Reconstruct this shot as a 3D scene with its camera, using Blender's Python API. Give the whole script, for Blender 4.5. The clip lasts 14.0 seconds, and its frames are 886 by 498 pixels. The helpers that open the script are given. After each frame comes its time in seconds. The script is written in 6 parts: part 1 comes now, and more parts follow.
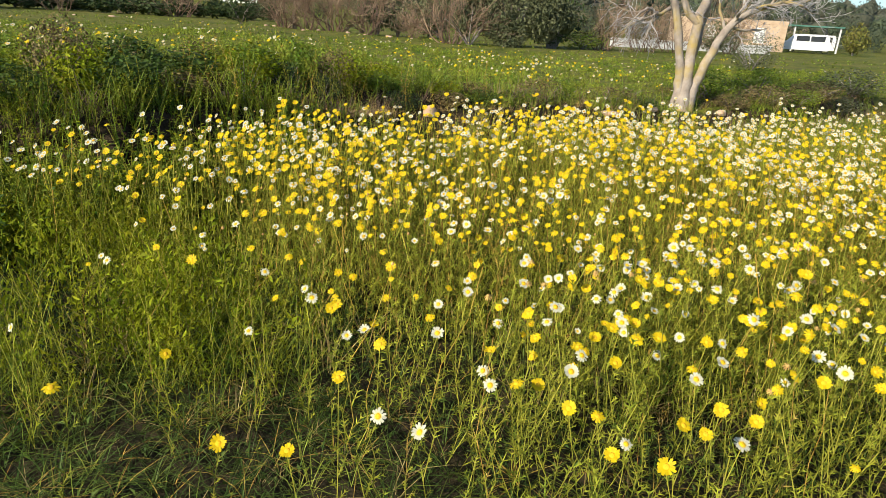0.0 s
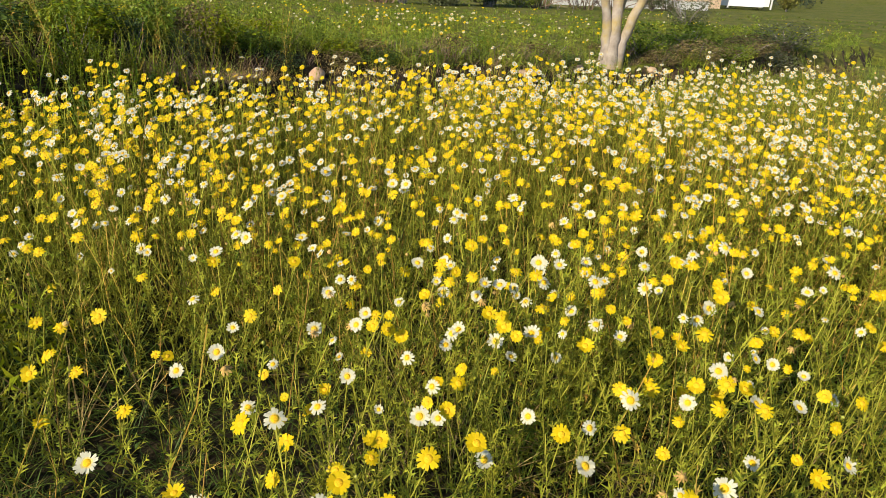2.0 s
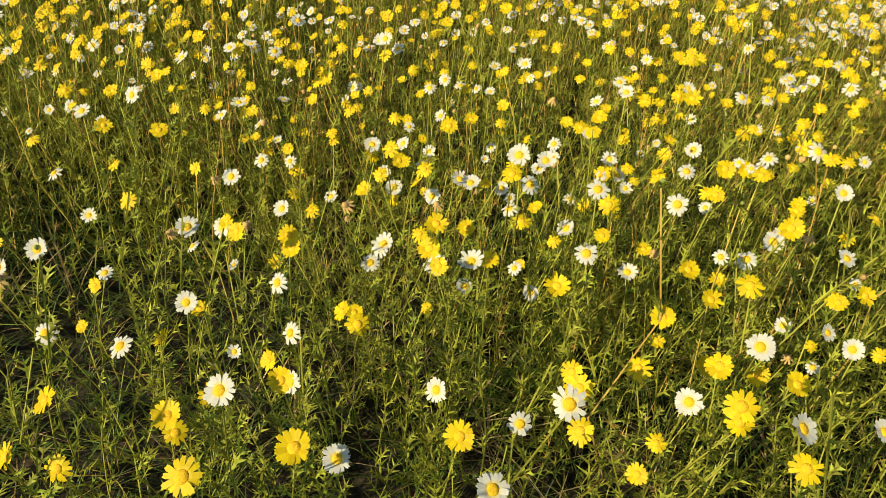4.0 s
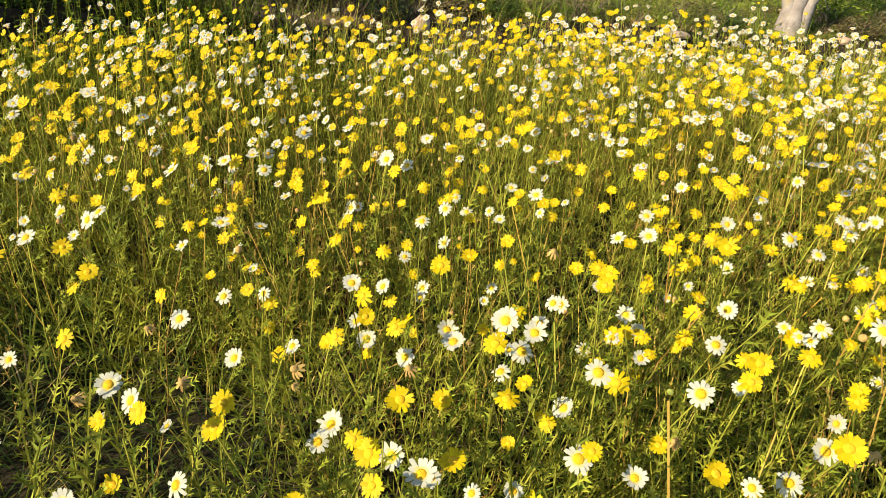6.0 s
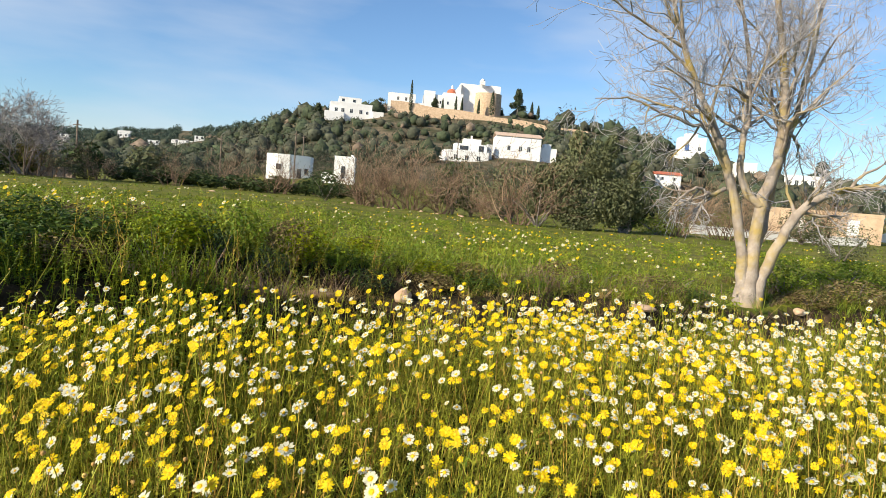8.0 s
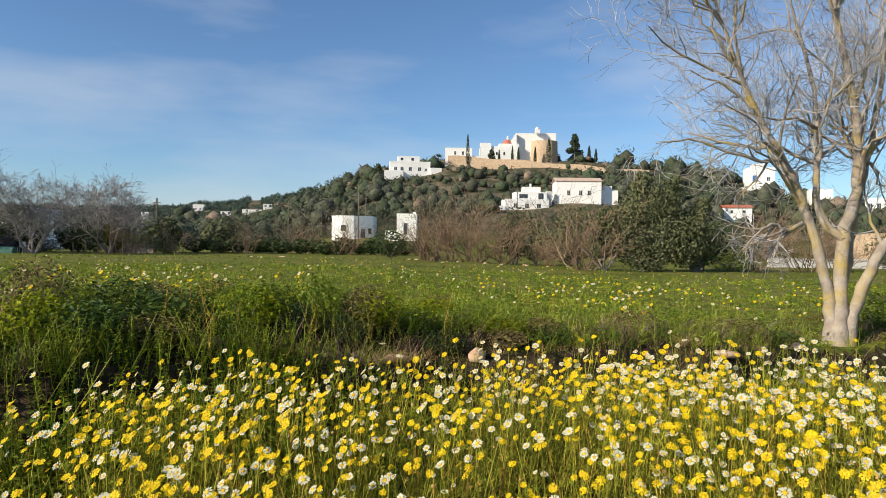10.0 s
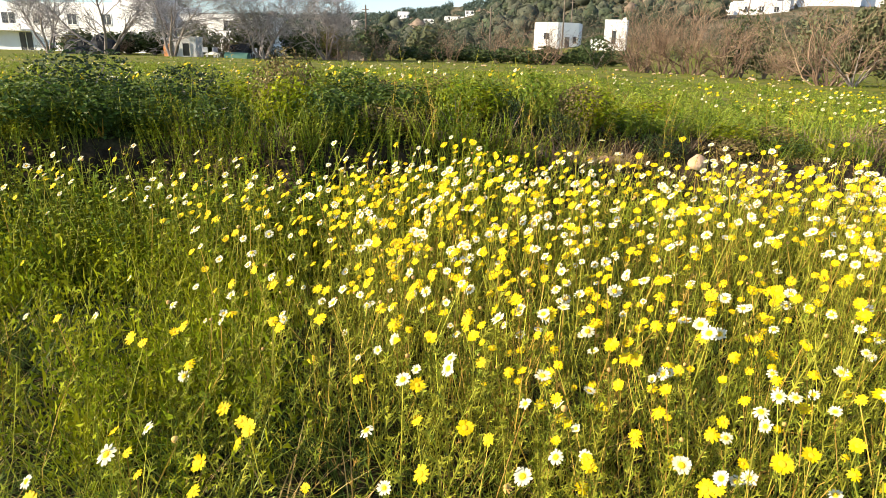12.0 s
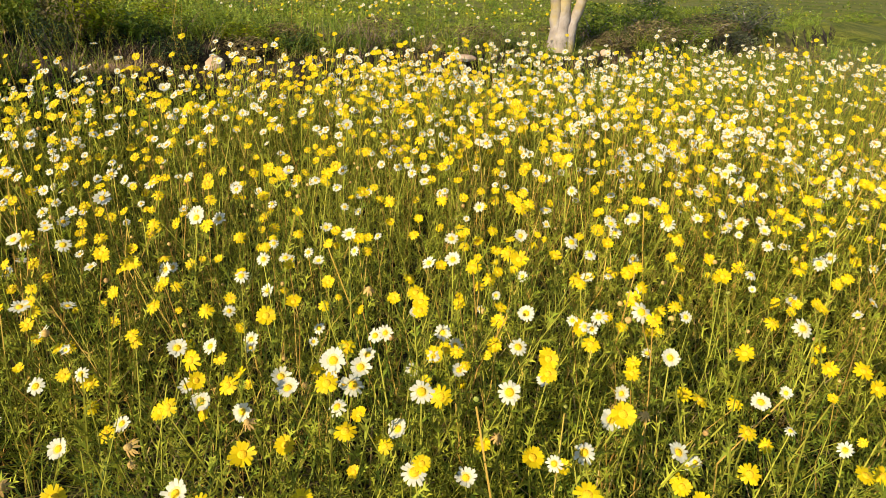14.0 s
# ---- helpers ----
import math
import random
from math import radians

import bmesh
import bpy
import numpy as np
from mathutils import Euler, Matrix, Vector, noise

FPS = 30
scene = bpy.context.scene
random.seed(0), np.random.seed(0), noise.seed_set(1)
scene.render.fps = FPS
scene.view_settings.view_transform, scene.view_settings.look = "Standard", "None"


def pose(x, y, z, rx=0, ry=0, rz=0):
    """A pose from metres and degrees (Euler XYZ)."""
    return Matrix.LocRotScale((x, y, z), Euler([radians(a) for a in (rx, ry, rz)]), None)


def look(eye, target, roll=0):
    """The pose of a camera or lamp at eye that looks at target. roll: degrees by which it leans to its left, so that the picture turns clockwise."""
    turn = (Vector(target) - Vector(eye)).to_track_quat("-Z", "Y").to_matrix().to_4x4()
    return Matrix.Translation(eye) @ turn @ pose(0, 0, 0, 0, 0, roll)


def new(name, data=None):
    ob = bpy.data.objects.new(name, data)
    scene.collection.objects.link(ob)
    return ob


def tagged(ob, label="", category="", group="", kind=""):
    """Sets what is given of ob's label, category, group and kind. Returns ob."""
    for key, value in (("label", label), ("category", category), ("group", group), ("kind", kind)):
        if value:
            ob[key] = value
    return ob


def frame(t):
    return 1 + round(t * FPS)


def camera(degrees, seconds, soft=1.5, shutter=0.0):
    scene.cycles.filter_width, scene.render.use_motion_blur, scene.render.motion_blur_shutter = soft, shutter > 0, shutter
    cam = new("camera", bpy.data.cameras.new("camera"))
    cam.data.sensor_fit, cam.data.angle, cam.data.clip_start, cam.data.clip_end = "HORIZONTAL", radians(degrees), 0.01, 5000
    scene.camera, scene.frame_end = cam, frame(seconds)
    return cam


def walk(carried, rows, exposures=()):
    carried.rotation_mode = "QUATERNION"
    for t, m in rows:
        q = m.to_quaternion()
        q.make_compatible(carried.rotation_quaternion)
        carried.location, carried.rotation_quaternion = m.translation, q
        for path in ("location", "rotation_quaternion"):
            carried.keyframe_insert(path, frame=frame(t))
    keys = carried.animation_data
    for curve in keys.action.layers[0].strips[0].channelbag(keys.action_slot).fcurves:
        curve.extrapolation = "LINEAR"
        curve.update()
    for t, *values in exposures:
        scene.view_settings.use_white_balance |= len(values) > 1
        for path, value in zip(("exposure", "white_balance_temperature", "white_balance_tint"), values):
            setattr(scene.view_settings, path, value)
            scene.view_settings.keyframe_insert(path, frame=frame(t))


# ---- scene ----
cam = camera(69.3, 14.0, soft=0.85)
PATH = [
    (0, (-0.68, -0.014, 1.242), (-0.219, 1.809, 0.562), 3.4),
    (0.5, (-0.566, 0.092, 1.221), (0.073, 1.824, 0.451), 2.0),
    (1, (-0.396, 0.229, 1.196), (0.219, 1.981, 0.453), -0.8),
    (1.5, (-0.254, 0.342, 1.198), (0.364, 2.063, 0.389), -0.3),
    (2, (-0.113, 0.525, 1.162), (0.487, 2.269, 0.388), 3.0),
    (2.5, (0.025, 0.685, 1.124), (0.653, 2.319, 0.158), 4.0),
    (2.7, (0.085, 0.731, 1.102), (0.604, 2.409, 0.145), 2.3),
    (4.8, (0.292, 0.907, 0.986), (0.46, 2.518, -0.187), 1.1),
    (5, (0.312, 0.942, 0.987), (0.411, 2.568, -0.173), 0.1),
    (5.5, (0.37, 0.998, 1.01), (0.413, 2.707, -0.028), 2.4),
    (6, (0.379, 1.025, 1.026), (0.538, 2.809, 0.136), 3.7),
    (6.5, (0.364, 1.046, 1.059), (0.509, 2.905, 0.334), 3.2),
    (7, (0.356, 1.057, 1.094), (0.512, 2.965, 0.517), 4.3),
    (7.5, (0.348, 1.062, 1.143), (0.546, 3.016, 0.765), 4.1),
    (7.7, (0.345, 1.065, 1.164), (0.548, 3.034, 0.88), 5.0),
    (9.8, (0.319, 1.035, 1.252), (0.41, 3.033, 1.282), 0.7),
    (10, (0.305, 1.027, 1.246), (0.297, 3.027, 1.227), 0.8),
    (10.5, (0.259, 1.006, 1.218), (-0.015, 2.981, 1.058), 1.6),
    (11, (0.224, 0.991, 1.194), (-0.269, 2.901, 0.863), 0.5),
    (11.5, (0.205, 0.98, 1.17), (-0.373, 2.84, 0.715), -0.3),
    (12, (0.2, 0.972, 1.141), (-0.369, 2.795, 0.546), 1.3),
    (12.5, (0.206, 0.967, 1.101), (-0.271, 2.747, 0.325), 4.0),
    (13, (0.243, 0.971, 1.087), (-0.015, 2.773, 0.257), 2.3),
    (13.1, (0.256, 0.974, 1.091), (0.089, 2.785, 0.258), 2.1),
    (13.5, (0.313, 0.975, 1.093), (0.54, 2.797, 0.3), 3.0),
    (14, (0.386, 0.96, 1.088), (1.06, 2.663, 0.285), 2.4),
]
walk(cam, [(t, look(eye, target, roll)) for t, eye, target, roll in PATH], exposures=((0.0, 0.45, 6250, 10), (1.5, 0.36, 6500, 10), (2.5, 0.32, 6500, 10), (5.0, 0.42, 6700, 11), (5.5, 0.52, 6700, 11), (6.5, 0.58, 6500, 10), (7.5, 0.59, 6500, 10), (10.0, 0.28, 6400, 10), (11.0, 0.50, 6800, 11), (12.0, 1.12, 6900, 12), (12.5, 1.20, 7100, 13), (13.5, 0.88, 7000, 12), (14.0, 0.48, 6800, 11)))

# ---- light ----
SUN_TO = Vector((-0.76, -0.47, 0.48)).normalized()
world = bpy.data.worlds.new("sky")
scene.world = world
world.use_nodes = True
wn, wl = world.node_tree.nodes, world.node_tree.links
wn.clear()
sky = wn.new("ShaderNodeTexSky")
sky.sky_type, sky.sun_disc = "NISHITA", False
sky.sun_elevation = math.asin(SUN_TO.z)
sky.sun_rotation = math.atan2(SUN_TO.x, SUN_TO.y)
sky.air_density, sky.dust_density, sky.ozone_density, sky.altitude = 1.0, 0.35, 3.0, 50
# thin low cloud and haze towards the horizon
w_geo = wn.new("ShaderNodeTexCoord")
w_map = wn.new("ShaderNodeMapping")
w_map.inputs["Scale"].default_value = (1.6, 1.6, 7.0)
w_noise = wn.new("ShaderNodeTexNoise")
w_noise.inputs["Scale"].default_value, w_noise.inputs["Detail"].default_value = 1.7, 5
w_ramp = wn.new("ShaderNodeValToRGB")
w_ramp.color_ramp.elements[0].position, w_ramp.color_ramp.elements[1].position = 0.42, 0.82
w_ramp.color_ramp.elements[1].color = (0.55, 0.55, 0.55, 1)
w_mix = wn.new("ShaderNodeMixRGB")
w_mix.inputs["Color2"].default_value = (5.6, 6.0, 6.6, 1)
w_bg, w_out = wn.new("ShaderNodeBackground"), wn.new("ShaderNodeOutputWorld")
w_bg.inputs["Strength"].default_value = 0.094
wl.new(w_geo.outputs["Generated"], w_map.inputs["Vector"])
wl.new(w_map.outputs["Vector"], w_noise.inputs["Vector"])
wl.new(w_noise.outputs["Fac"], w_ramp.inputs["Fac"])
wl.new(w_ramp.outputs["Color"], w_mix.inputs["Fac"])
w_tint = wn.new("ShaderNodeMixRGB")
w_tint.blend_type = "MULTIPLY"
w_tint.inputs["Fac"].default_value, w_tint.inputs["Color2"].default_value = 1.0, (0.87, 1.02, 1.15, 1)
wl.new(sky.outputs["Color"], w_tint.inputs["Color1"])
wl.new(w_tint.outputs["Color"], w_mix.inputs["Color1"])
wl.new(w_mix.outputs["Color"], w_bg.inputs["Color"])
wl.new(w_bg.outputs["Background"], w_out.inputs["Surface"])

sun_lamp = bpy.data.lights.new("sun", "SUN")
sun_lamp.energy, sun_lamp.angle, sun_lamp.color = 5.0, radians(0.6), (1.0, 0.88, 0.68)
sun = new("sun", sun_lamp)
sun.matrix_world = look((-60, -16, 40), Vector((-60, -16, 40)) - SUN_TO)


# ---- materials ----
def material(name, base, other, scale=8.0, rough=0.8, bump=0.0, bump_scale=60.0, island=0.0, through_light=0.0,
             objectwise=0.0, spec=0.18, third=None, third_scale=1.2, coords="Object"):
    """Two colours mixed by fine noise, a third one in broad patches, a spread of brightness from piece to piece."""
    mat = bpy.data.materials.new(name)
    mat.use_nodes = True
    n, l = mat.node_tree.nodes, mat.node_tree.links
    bsdf, out = n["Principled BSDF"], n["Material Output"]
    tc = n.new("ShaderNodeTexCoord")
    nz = n.new("ShaderNodeTexNoise")
    nz.inputs["Scale"].default_value, nz.inputs["Detail"].default_value = scale, 4
    l.new(tc.outputs[coords], nz.inputs["Vector"])
    ramp = n.new("ShaderNodeValToRGB")
    ramp.color_ramp.elements[0].position, ramp.color_ramp.elements[1].position = 0.36, 0.64
    ramp.color_ramp.elements[0].color, ramp.color_ramp.elements[1].color = (*base, 1), (*other, 1)
    l.new(nz.outputs["Fac"], ramp.inputs["Fac"])
    colour = ramp.outputs["Color"]
    if third:
        n3 = n.new("ShaderNodeTexNoise")
        n3.inputs["Scale"].default_value, n3.inputs["Detail"].default_value = third_scale, 3
        l.new(tc.outputs[coords], n3.inputs["Vector"])
        r3 = n.new("ShaderNodeValToRGB")
        r3.color_ramp.elements[0].position, r3.color_ramp.elements[1].position = 0.48, 0.66
        l.new(n3.outputs["Fac"], r3.inputs["Fac"])
        m3 = n.new("ShaderNodeMixRGB")
        m3.inputs["Color2"].default_value = (*third, 1)
        l.new(r3.outputs["Color"], m3.inputs["Fac"])
        l.new(colour, m3.inputs["Color1"])
        colour = m3.outputs["Color"]
    if island or objectwise:
        src = n.new("ShaderNodeNewGeometry").outputs["Random Per Island"] if island else n.new("ShaderNodeObjectInfo").outputs["Random"]
        mr = n.new("ShaderNodeMapRange")
        k = island or objectwise
        mr.inputs["To Min"].default_value, mr.inputs["To Max"].default_value = 1 - k, 1 + k
        l.new(src, mr.inputs["Value"])
        hs = n.new("ShaderNodeHueSaturation")
        l.new(mr.outputs["Result"], hs.inputs["Value"])
        mh = n.new("ShaderNodeMapRange")
        mh.inputs["To Min"].default_value, mh.inputs["To Max"].default_value = 0.5 - 0.03 * k, 0.5 + 0.03 * k
        l.new(src, mh.inputs["Value"])
        l.new(mh.outputs["Result"], hs.inputs["Hue"])
        l.new(colour, hs.inputs["Color"])
        colour = hs.outputs["Color"]
    l.new(colour, bsdf.inputs["Base Color"])
    bsdf.inputs["Roughness"].default_value = rough
    bsdf.inputs["Specular IOR Level"].default_value = spec
    if bump:
        nb = n.new("ShaderNodeTexNoise")
        nb.inputs["Scale"].default_value, nb.inputs["Detail"].default_value = bump_scale, 5
        l.new(tc.outputs[coords], nb.inputs["Vector"])
        b = n.new("ShaderNodeBump")
        b.inputs["Strength"].default_value, b.inputs["Distance"].default_value = bump, 0.5 / bump_scale
        l.new(nb.outputs["Fac"], b.inputs["Height"])
        l.new(b.outputs["Normal"], bsdf.inputs["Normal"])
    if through_light:
        tr, mix = n.new("ShaderNodeBsdfTranslucent"), n.new("ShaderNodeMixShader")
        l.new(colour, tr.inputs["Color"])
        mix.inputs["Fac"].default_value = through_light
        l.new(bsdf.outputs["BSDF"], mix.inputs[1])
        l.new(tr.outputs["BSDF"], mix.inputs[2])
        l.new(mix.outputs["Shader"], out.inputs["Surface"])
    return mat


YELLOW = material("yellow_petal", (0.73, 0.505, 0.004), (0.78, 0.61, 0.009), 90, 0.55, island=0.14, through_light=0.34)
WHITE = material("white_petal", (0.64, 0.625, 0.45), (0.70, 0.685, 0.54), 90, 0.6, island=0.08, through_light=0.34, spec=0.1)
CREAM = material("petal_base", (0.70, 0.56, 0.14), (0.72, 0.64, 0.30), 90, 0.55, through_light=0.25)
DISC = material("flower_disc", (0.72, 0.39, 0.008), (0.80, 0.50, 0.02), 500, 0.75, bump=0.6, bump_scale=700, island=0.1)
FADED = material("faded_head", (0.46, 0.27, 0.07), (0.60, 0.40, 0.14), 300, 0.85, bump=0.5, bump_scale=400, island=0.25)
BUD = material("green_bud", (0.20, 0.24, 0.04), (0.42, 0.40, 0.08), 200, 0.8, island=0.25)
STEM = material("green_stem", (0.20, 0.210, 0.021), (0.40, 0.365, 0.046), 9, 0.6, island=0.4, through_light=0.18)
STEM_RED = material("reddish_stem", (0.38, 0.22, 0.035), (0.48, 0.34, 0.07), 12, 0.7, island=0.35)
FEATHER = material("feathery_leaf", (0.165, 0.205, 0.018), (0.405, 0.39, 0.036), 7, 0.6, island=0.5, through_light=0.3, spec=0.14)
GRASS = material("grass_blade", (0.115, 0.185, 0.022), (0.33, 0.36, 0.048), 5, 0.45, island=0.5, through_light=0.3)
DRY = material("dry_grass", (0.42, 0.29, 0.10), (0.54, 0.41, 0.17), 7, 0.8, island=0.35, through_light=0.25)
LUSH = material("lush_leaf", (0.100, 0.165, 0.015), (0.30, 0.33, 0.036), 3, 0.5, island=0.5, through_light=0.32, spec=0.16)
HERB = material("herb_leaf", (0.14, 0.19, 0.008), (0.35, 0.365, 0.016), 5, 0.6, island=0.45, through_light=0.36, spec=0.08)
# bluish green, the haze of distance mixed into the leaf colour
HAZEPINE = material("haze_tinted_pine_woods", (0.060, 0.090, 0.070), (0.085, 0.115, 0.085), 0.02, 0.85, island=0.25, through_light=0.2)
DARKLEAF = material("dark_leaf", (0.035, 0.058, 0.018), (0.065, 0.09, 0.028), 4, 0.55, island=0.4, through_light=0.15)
OLIVE = material("olive_leaf", (0.085, 0.10, 0.045), (0.17, 0.175, 0.085), 1.2, 0.6, island=0.28, through_light=0.15)
# scrub lightened and greyed, with hill haze put into its base colour
SCRUB = material("hill_scrub", (0.056, 0.064, 0.044), (0.108, 0.112, 0.074), 0.5, 0.85, bump=1.0, bump_scale=1.6, island=0.18, through_light=0.08)
DRYSCRUB = material("dry_scrub", (0.17, 0.13, 0.095), (0.25, 0.19, 0.14), 0.6, 0.9, bump=0.9, bump_scale=1.5, island=0.2)
# needles lifted likewise to imitate haze over the hillside
PINE = material("pine_needles", (0.044, 0.061, 0.037), (0.080, 0.098, 0.052), 0.6, 0.85, bump=1.0, bump_scale=1.6, island=0.2, through_light=0.06)
TWIG = material("grey_twig", (0.30, 0.285, 0.285), (0.45, 0.425, 0.42), 6, 0.8, island=0.25)
BROWNTWIG = material("brown_twig", (0.15, 0.100, 0.065), (0.27, 0.185, 0.125), 2, 0.85, island=0.4)
DARKTWIG = material("grey_brown_twig", (0.23, 0.205, 0.195), (0.37, 0.335, 0.32), 3, 0.85, island=0.3)
BRUSHLEAF = material("dry_brush_leaf", (0.13, 0.10, 0.045), (0.26, 0.20, 0.085), 6, 0.8, island=0.45, through_light=0.15, spec=0.08)
# ground-cover green, also painted in for shade in openings and on the bank
COVER_AND_SHADE = material("cover_and_shade_leaf", (0.045, 0.082, 0.015), (0.105, 0.150, 0.026), 6, 0.5, island=0.4, through_light=0.25, spec=0.14)
BARK = material("lichened_bark", (0.27, 0.222, 0.180), (0.41, 0.35, 0.29), 9, 0.85, bump=0.8, bump_scale=45,
                third=(0.40, 0.30, 0.10), third_scale=4.2)
GREYBARK = material("grey_bark", (0.21, 0.175, 0.15), (0.32, 0.275, 0.24), 3, 0.85, bump=0.5, bump_scale=12)
ROCK = material("limestone", (0.46, 0.30, 0.19), (0.60, 0.43, 0.30), 7, 0.9, bump=0.9, bump_scale=24, objectwise=0.15)
LIME = material("whitewash", (0.80, 0.79, 0.76), (0.86, 0.85, 0.82), 0.6, 0.85, bump=0.15, bump_scale=6)
LIMEGREY = material("grey_render", (0.55, 0.54, 0.52), (0.64, 0.63, 0.60), 0.6, 0.85, bump=0.15, bump_scale=6)
TANSTONE = material("tan_stone", (0.46, 0.33, 0.22), (0.60, 0.45, 0.31), 1.1, 0.9, bump=0.6, bump_scale=4)
REDTILE = material("red_tile", (0.42, 0.12, 0.07), (0.52, 0.19, 0.11), 2.0, 0.8, bump=0.4, bump_scale=7)
PINKTILE = material("pale_tile", (0.50, 0.36, 0.27), (0.60, 0.46, 0.36), 1.2, 0.85, bump=0.4, bump_scale=7)
GLASS = material("dark_pane", (0.03, 0.035, 0.04), (0.05, 0.055, 0.065), 0.7, 0.08, spec=0.6)
SHADEDWALL = material("loggia_shade", (0.24, 0.26, 0.30), (0.32, 0.34, 0.38), 1.0, 0.85)
SHUTTER = material("shutter_paint", (0.70, 0.70, 0.66), (0.78, 0.78, 0.74), 2, 0.6)
BLUEPAINT = material("blue_paint", (0.05, 0.12, 0.32), (0.08, 0.17, 0.40), 2, 0.5)
POLEWOOD = material("weathered_pole", (0.13, 0.10, 0.08), (0.21, 0.17, 0.13), 3, 0.9, bump=0.3, bump_scale=20)
TARP = material("black_netting", (0.020, 0.022, 0.026), (0.035, 0.037, 0.04), 2, 0.8, bump=0.3, bump_scale=8)
ORANGE = material("orange_cloth", (0.60, 0.24, 0.10), (0.68, 0.32, 0.15), 2, 0.8)
CARPAINT = material("white_car_paint", (0.78, 0.78, 0.78), (0.80, 0.80, 0.80), 1, 0.3, spec=0.5)
GREENSHEET = material("green_sheeting", (0.07, 0.17, 0.13), (0.10, 0.22, 0.17), 1, 0.6)
TYRE = material("tyre_rubber", (0.02, 0.02, 0.02), (0.035, 0.035, 0.035), 8, 0.9)
FRUITLEAF = material("yellowish_leaf", (0.11, 0.12, 0.025), (0.20, 0.18, 0.04), 1.5, 0.6, island=0.4, through_light=0.2)


def ground_material():
    mat = bpy.data.materials.new("meadow_earth")
    mat.use_nodes = True
    n, l = mat.node_tree.nodes, mat.node_tree.links
    bsdf = n["Principled BSDF"]
    geo = n.new("ShaderNodeNewGeometry")

    def ramp(scale, detail, lo, hi, a, b):
        nz = n.new("ShaderNodeTexNoise")
        nz.inputs["Scale"].default_value, nz.inputs["Detail"].default_value = scale, detail
        l.new(geo.outputs["Position"], nz.inputs["Vector"])
        r = n.new("ShaderNodeValToRGB")
        r.color_ramp.elements[0].position, r.color_ramp.elements[1].position = lo, hi
        r.color_ramp.elements[0].color, r.color_ramp.elements[1].color = (*a, 1), (*b, 1)
        l.new(nz.outputs["Fac"], r.inputs["Fac"])
        return r.outputs["Color"]

    def mix(fac, a, b):
        m = n.new("ShaderNodeMixRGB")
        l.new(fac, m.inputs["Fac"]), l.new(a, m.inputs["Color1"]), l.new(b, m.inputs["Color2"])
        return m.outputs["Color"]

    def step(socket, lo, hi):
        mr = n.new("ShaderNodeMapRange")
        mr.inputs["From Min"].default_value, mr.inputs["From Max"].default_value = lo, hi
        l.new(socket, mr.inputs["Value"])
        return mr.outputs["Result"]
    xyz = n.new("ShaderNodeSeparateXYZ")
    l.new(geo.outputs["Position"], xyz.inputs["Vector"])
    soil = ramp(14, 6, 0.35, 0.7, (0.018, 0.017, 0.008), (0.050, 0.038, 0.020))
    turf = ramp(2.6, 10, 0.36, 0.64, (0.055, 0.082, 0.008), (0.175, 0.180, 0.022))
    patch = ramp(0.22, 7, 0.40, 0.60, (0.0, 0.0, 0.0), (0.42, 0.42, 0.42))
    dry = ramp(3.0, 6, 0.4, 0.65, (0.17, 0.155, 0.045), (0.24, 0.185, 0.08))
    hill = ramp(0.11, 8, 0.40, 0.62, (0.060, 0.062, 0.034), (0.17, 0.135, 0.09))
    field = mix(patch, turf, dry)
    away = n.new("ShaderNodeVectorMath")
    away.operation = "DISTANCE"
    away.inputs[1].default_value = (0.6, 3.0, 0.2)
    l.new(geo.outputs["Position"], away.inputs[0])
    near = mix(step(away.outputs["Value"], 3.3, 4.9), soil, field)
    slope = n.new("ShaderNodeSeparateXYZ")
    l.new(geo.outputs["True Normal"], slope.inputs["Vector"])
    # bare earth on steep faces, darkened to pass for the bank's shaded hollows
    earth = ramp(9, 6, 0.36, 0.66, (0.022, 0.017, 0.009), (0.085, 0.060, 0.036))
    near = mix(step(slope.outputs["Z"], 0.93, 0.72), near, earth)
    far = mix(step(xyz.outputs["Z"], 1.2, 5.0), near, hill)
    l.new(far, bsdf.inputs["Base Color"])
    bsdf.inputs["Roughness"].default_value = 0.95
    bsdf.inputs["Specular IOR Level"].default_value = 0.1
    nb = n.new("ShaderNodeTexNoise")
    nb.inputs["Scale"].default_value, nb.inputs["Detail"].default_value = 7, 8
    l.new(geo.outputs["Position"], nb.inputs["Vector"])
    b = n.new("ShaderNodeBump")
    b.inputs["Strength"].default_value, b.inputs["Distance"].default_value = 0.9, 0.12
    l.new(nb.outputs["Fac"], b.inputs["Height"]), l.new(b.outputs["Normal"], bsdf.inputs["Normal"])
    return mat


EARTH = ground_material()

# ---- mesh tools ----
rng = np.random.default_rng(7)


def mesh_of(name, V, F, mats, mi=None, smooth=False):
    """A triangle mesh from arrays."""
    V, F = np.asarray(V, np.float32), np.asarray(F, np.int32)
    me = bpy.data.meshes.new(name)
    me.vertices.add(len(V)), me.loops.add(F.size), me.polygons.add(len(F))
    me.vertices.foreach_set("co", V.ravel())
    me.loops.foreach_set("vertex_index", F.ravel())
    me.polygons.foreach_set("loop_start", np.arange(0, F.size, 3, dtype=np.int32))
    me.polygons.foreach_set("loop_total", np.full(len(F), 3, np.int32))
    for m in mats:
        me.materials.append(m)
    if mi is not None:
        me.polygons.foreach_set("material_index", np.asarray(mi, np.int32))
    me.polygons.foreach_set("use_smooth", np.full(len(F), smooth))
    me.update(calc_edges=True)
    return me


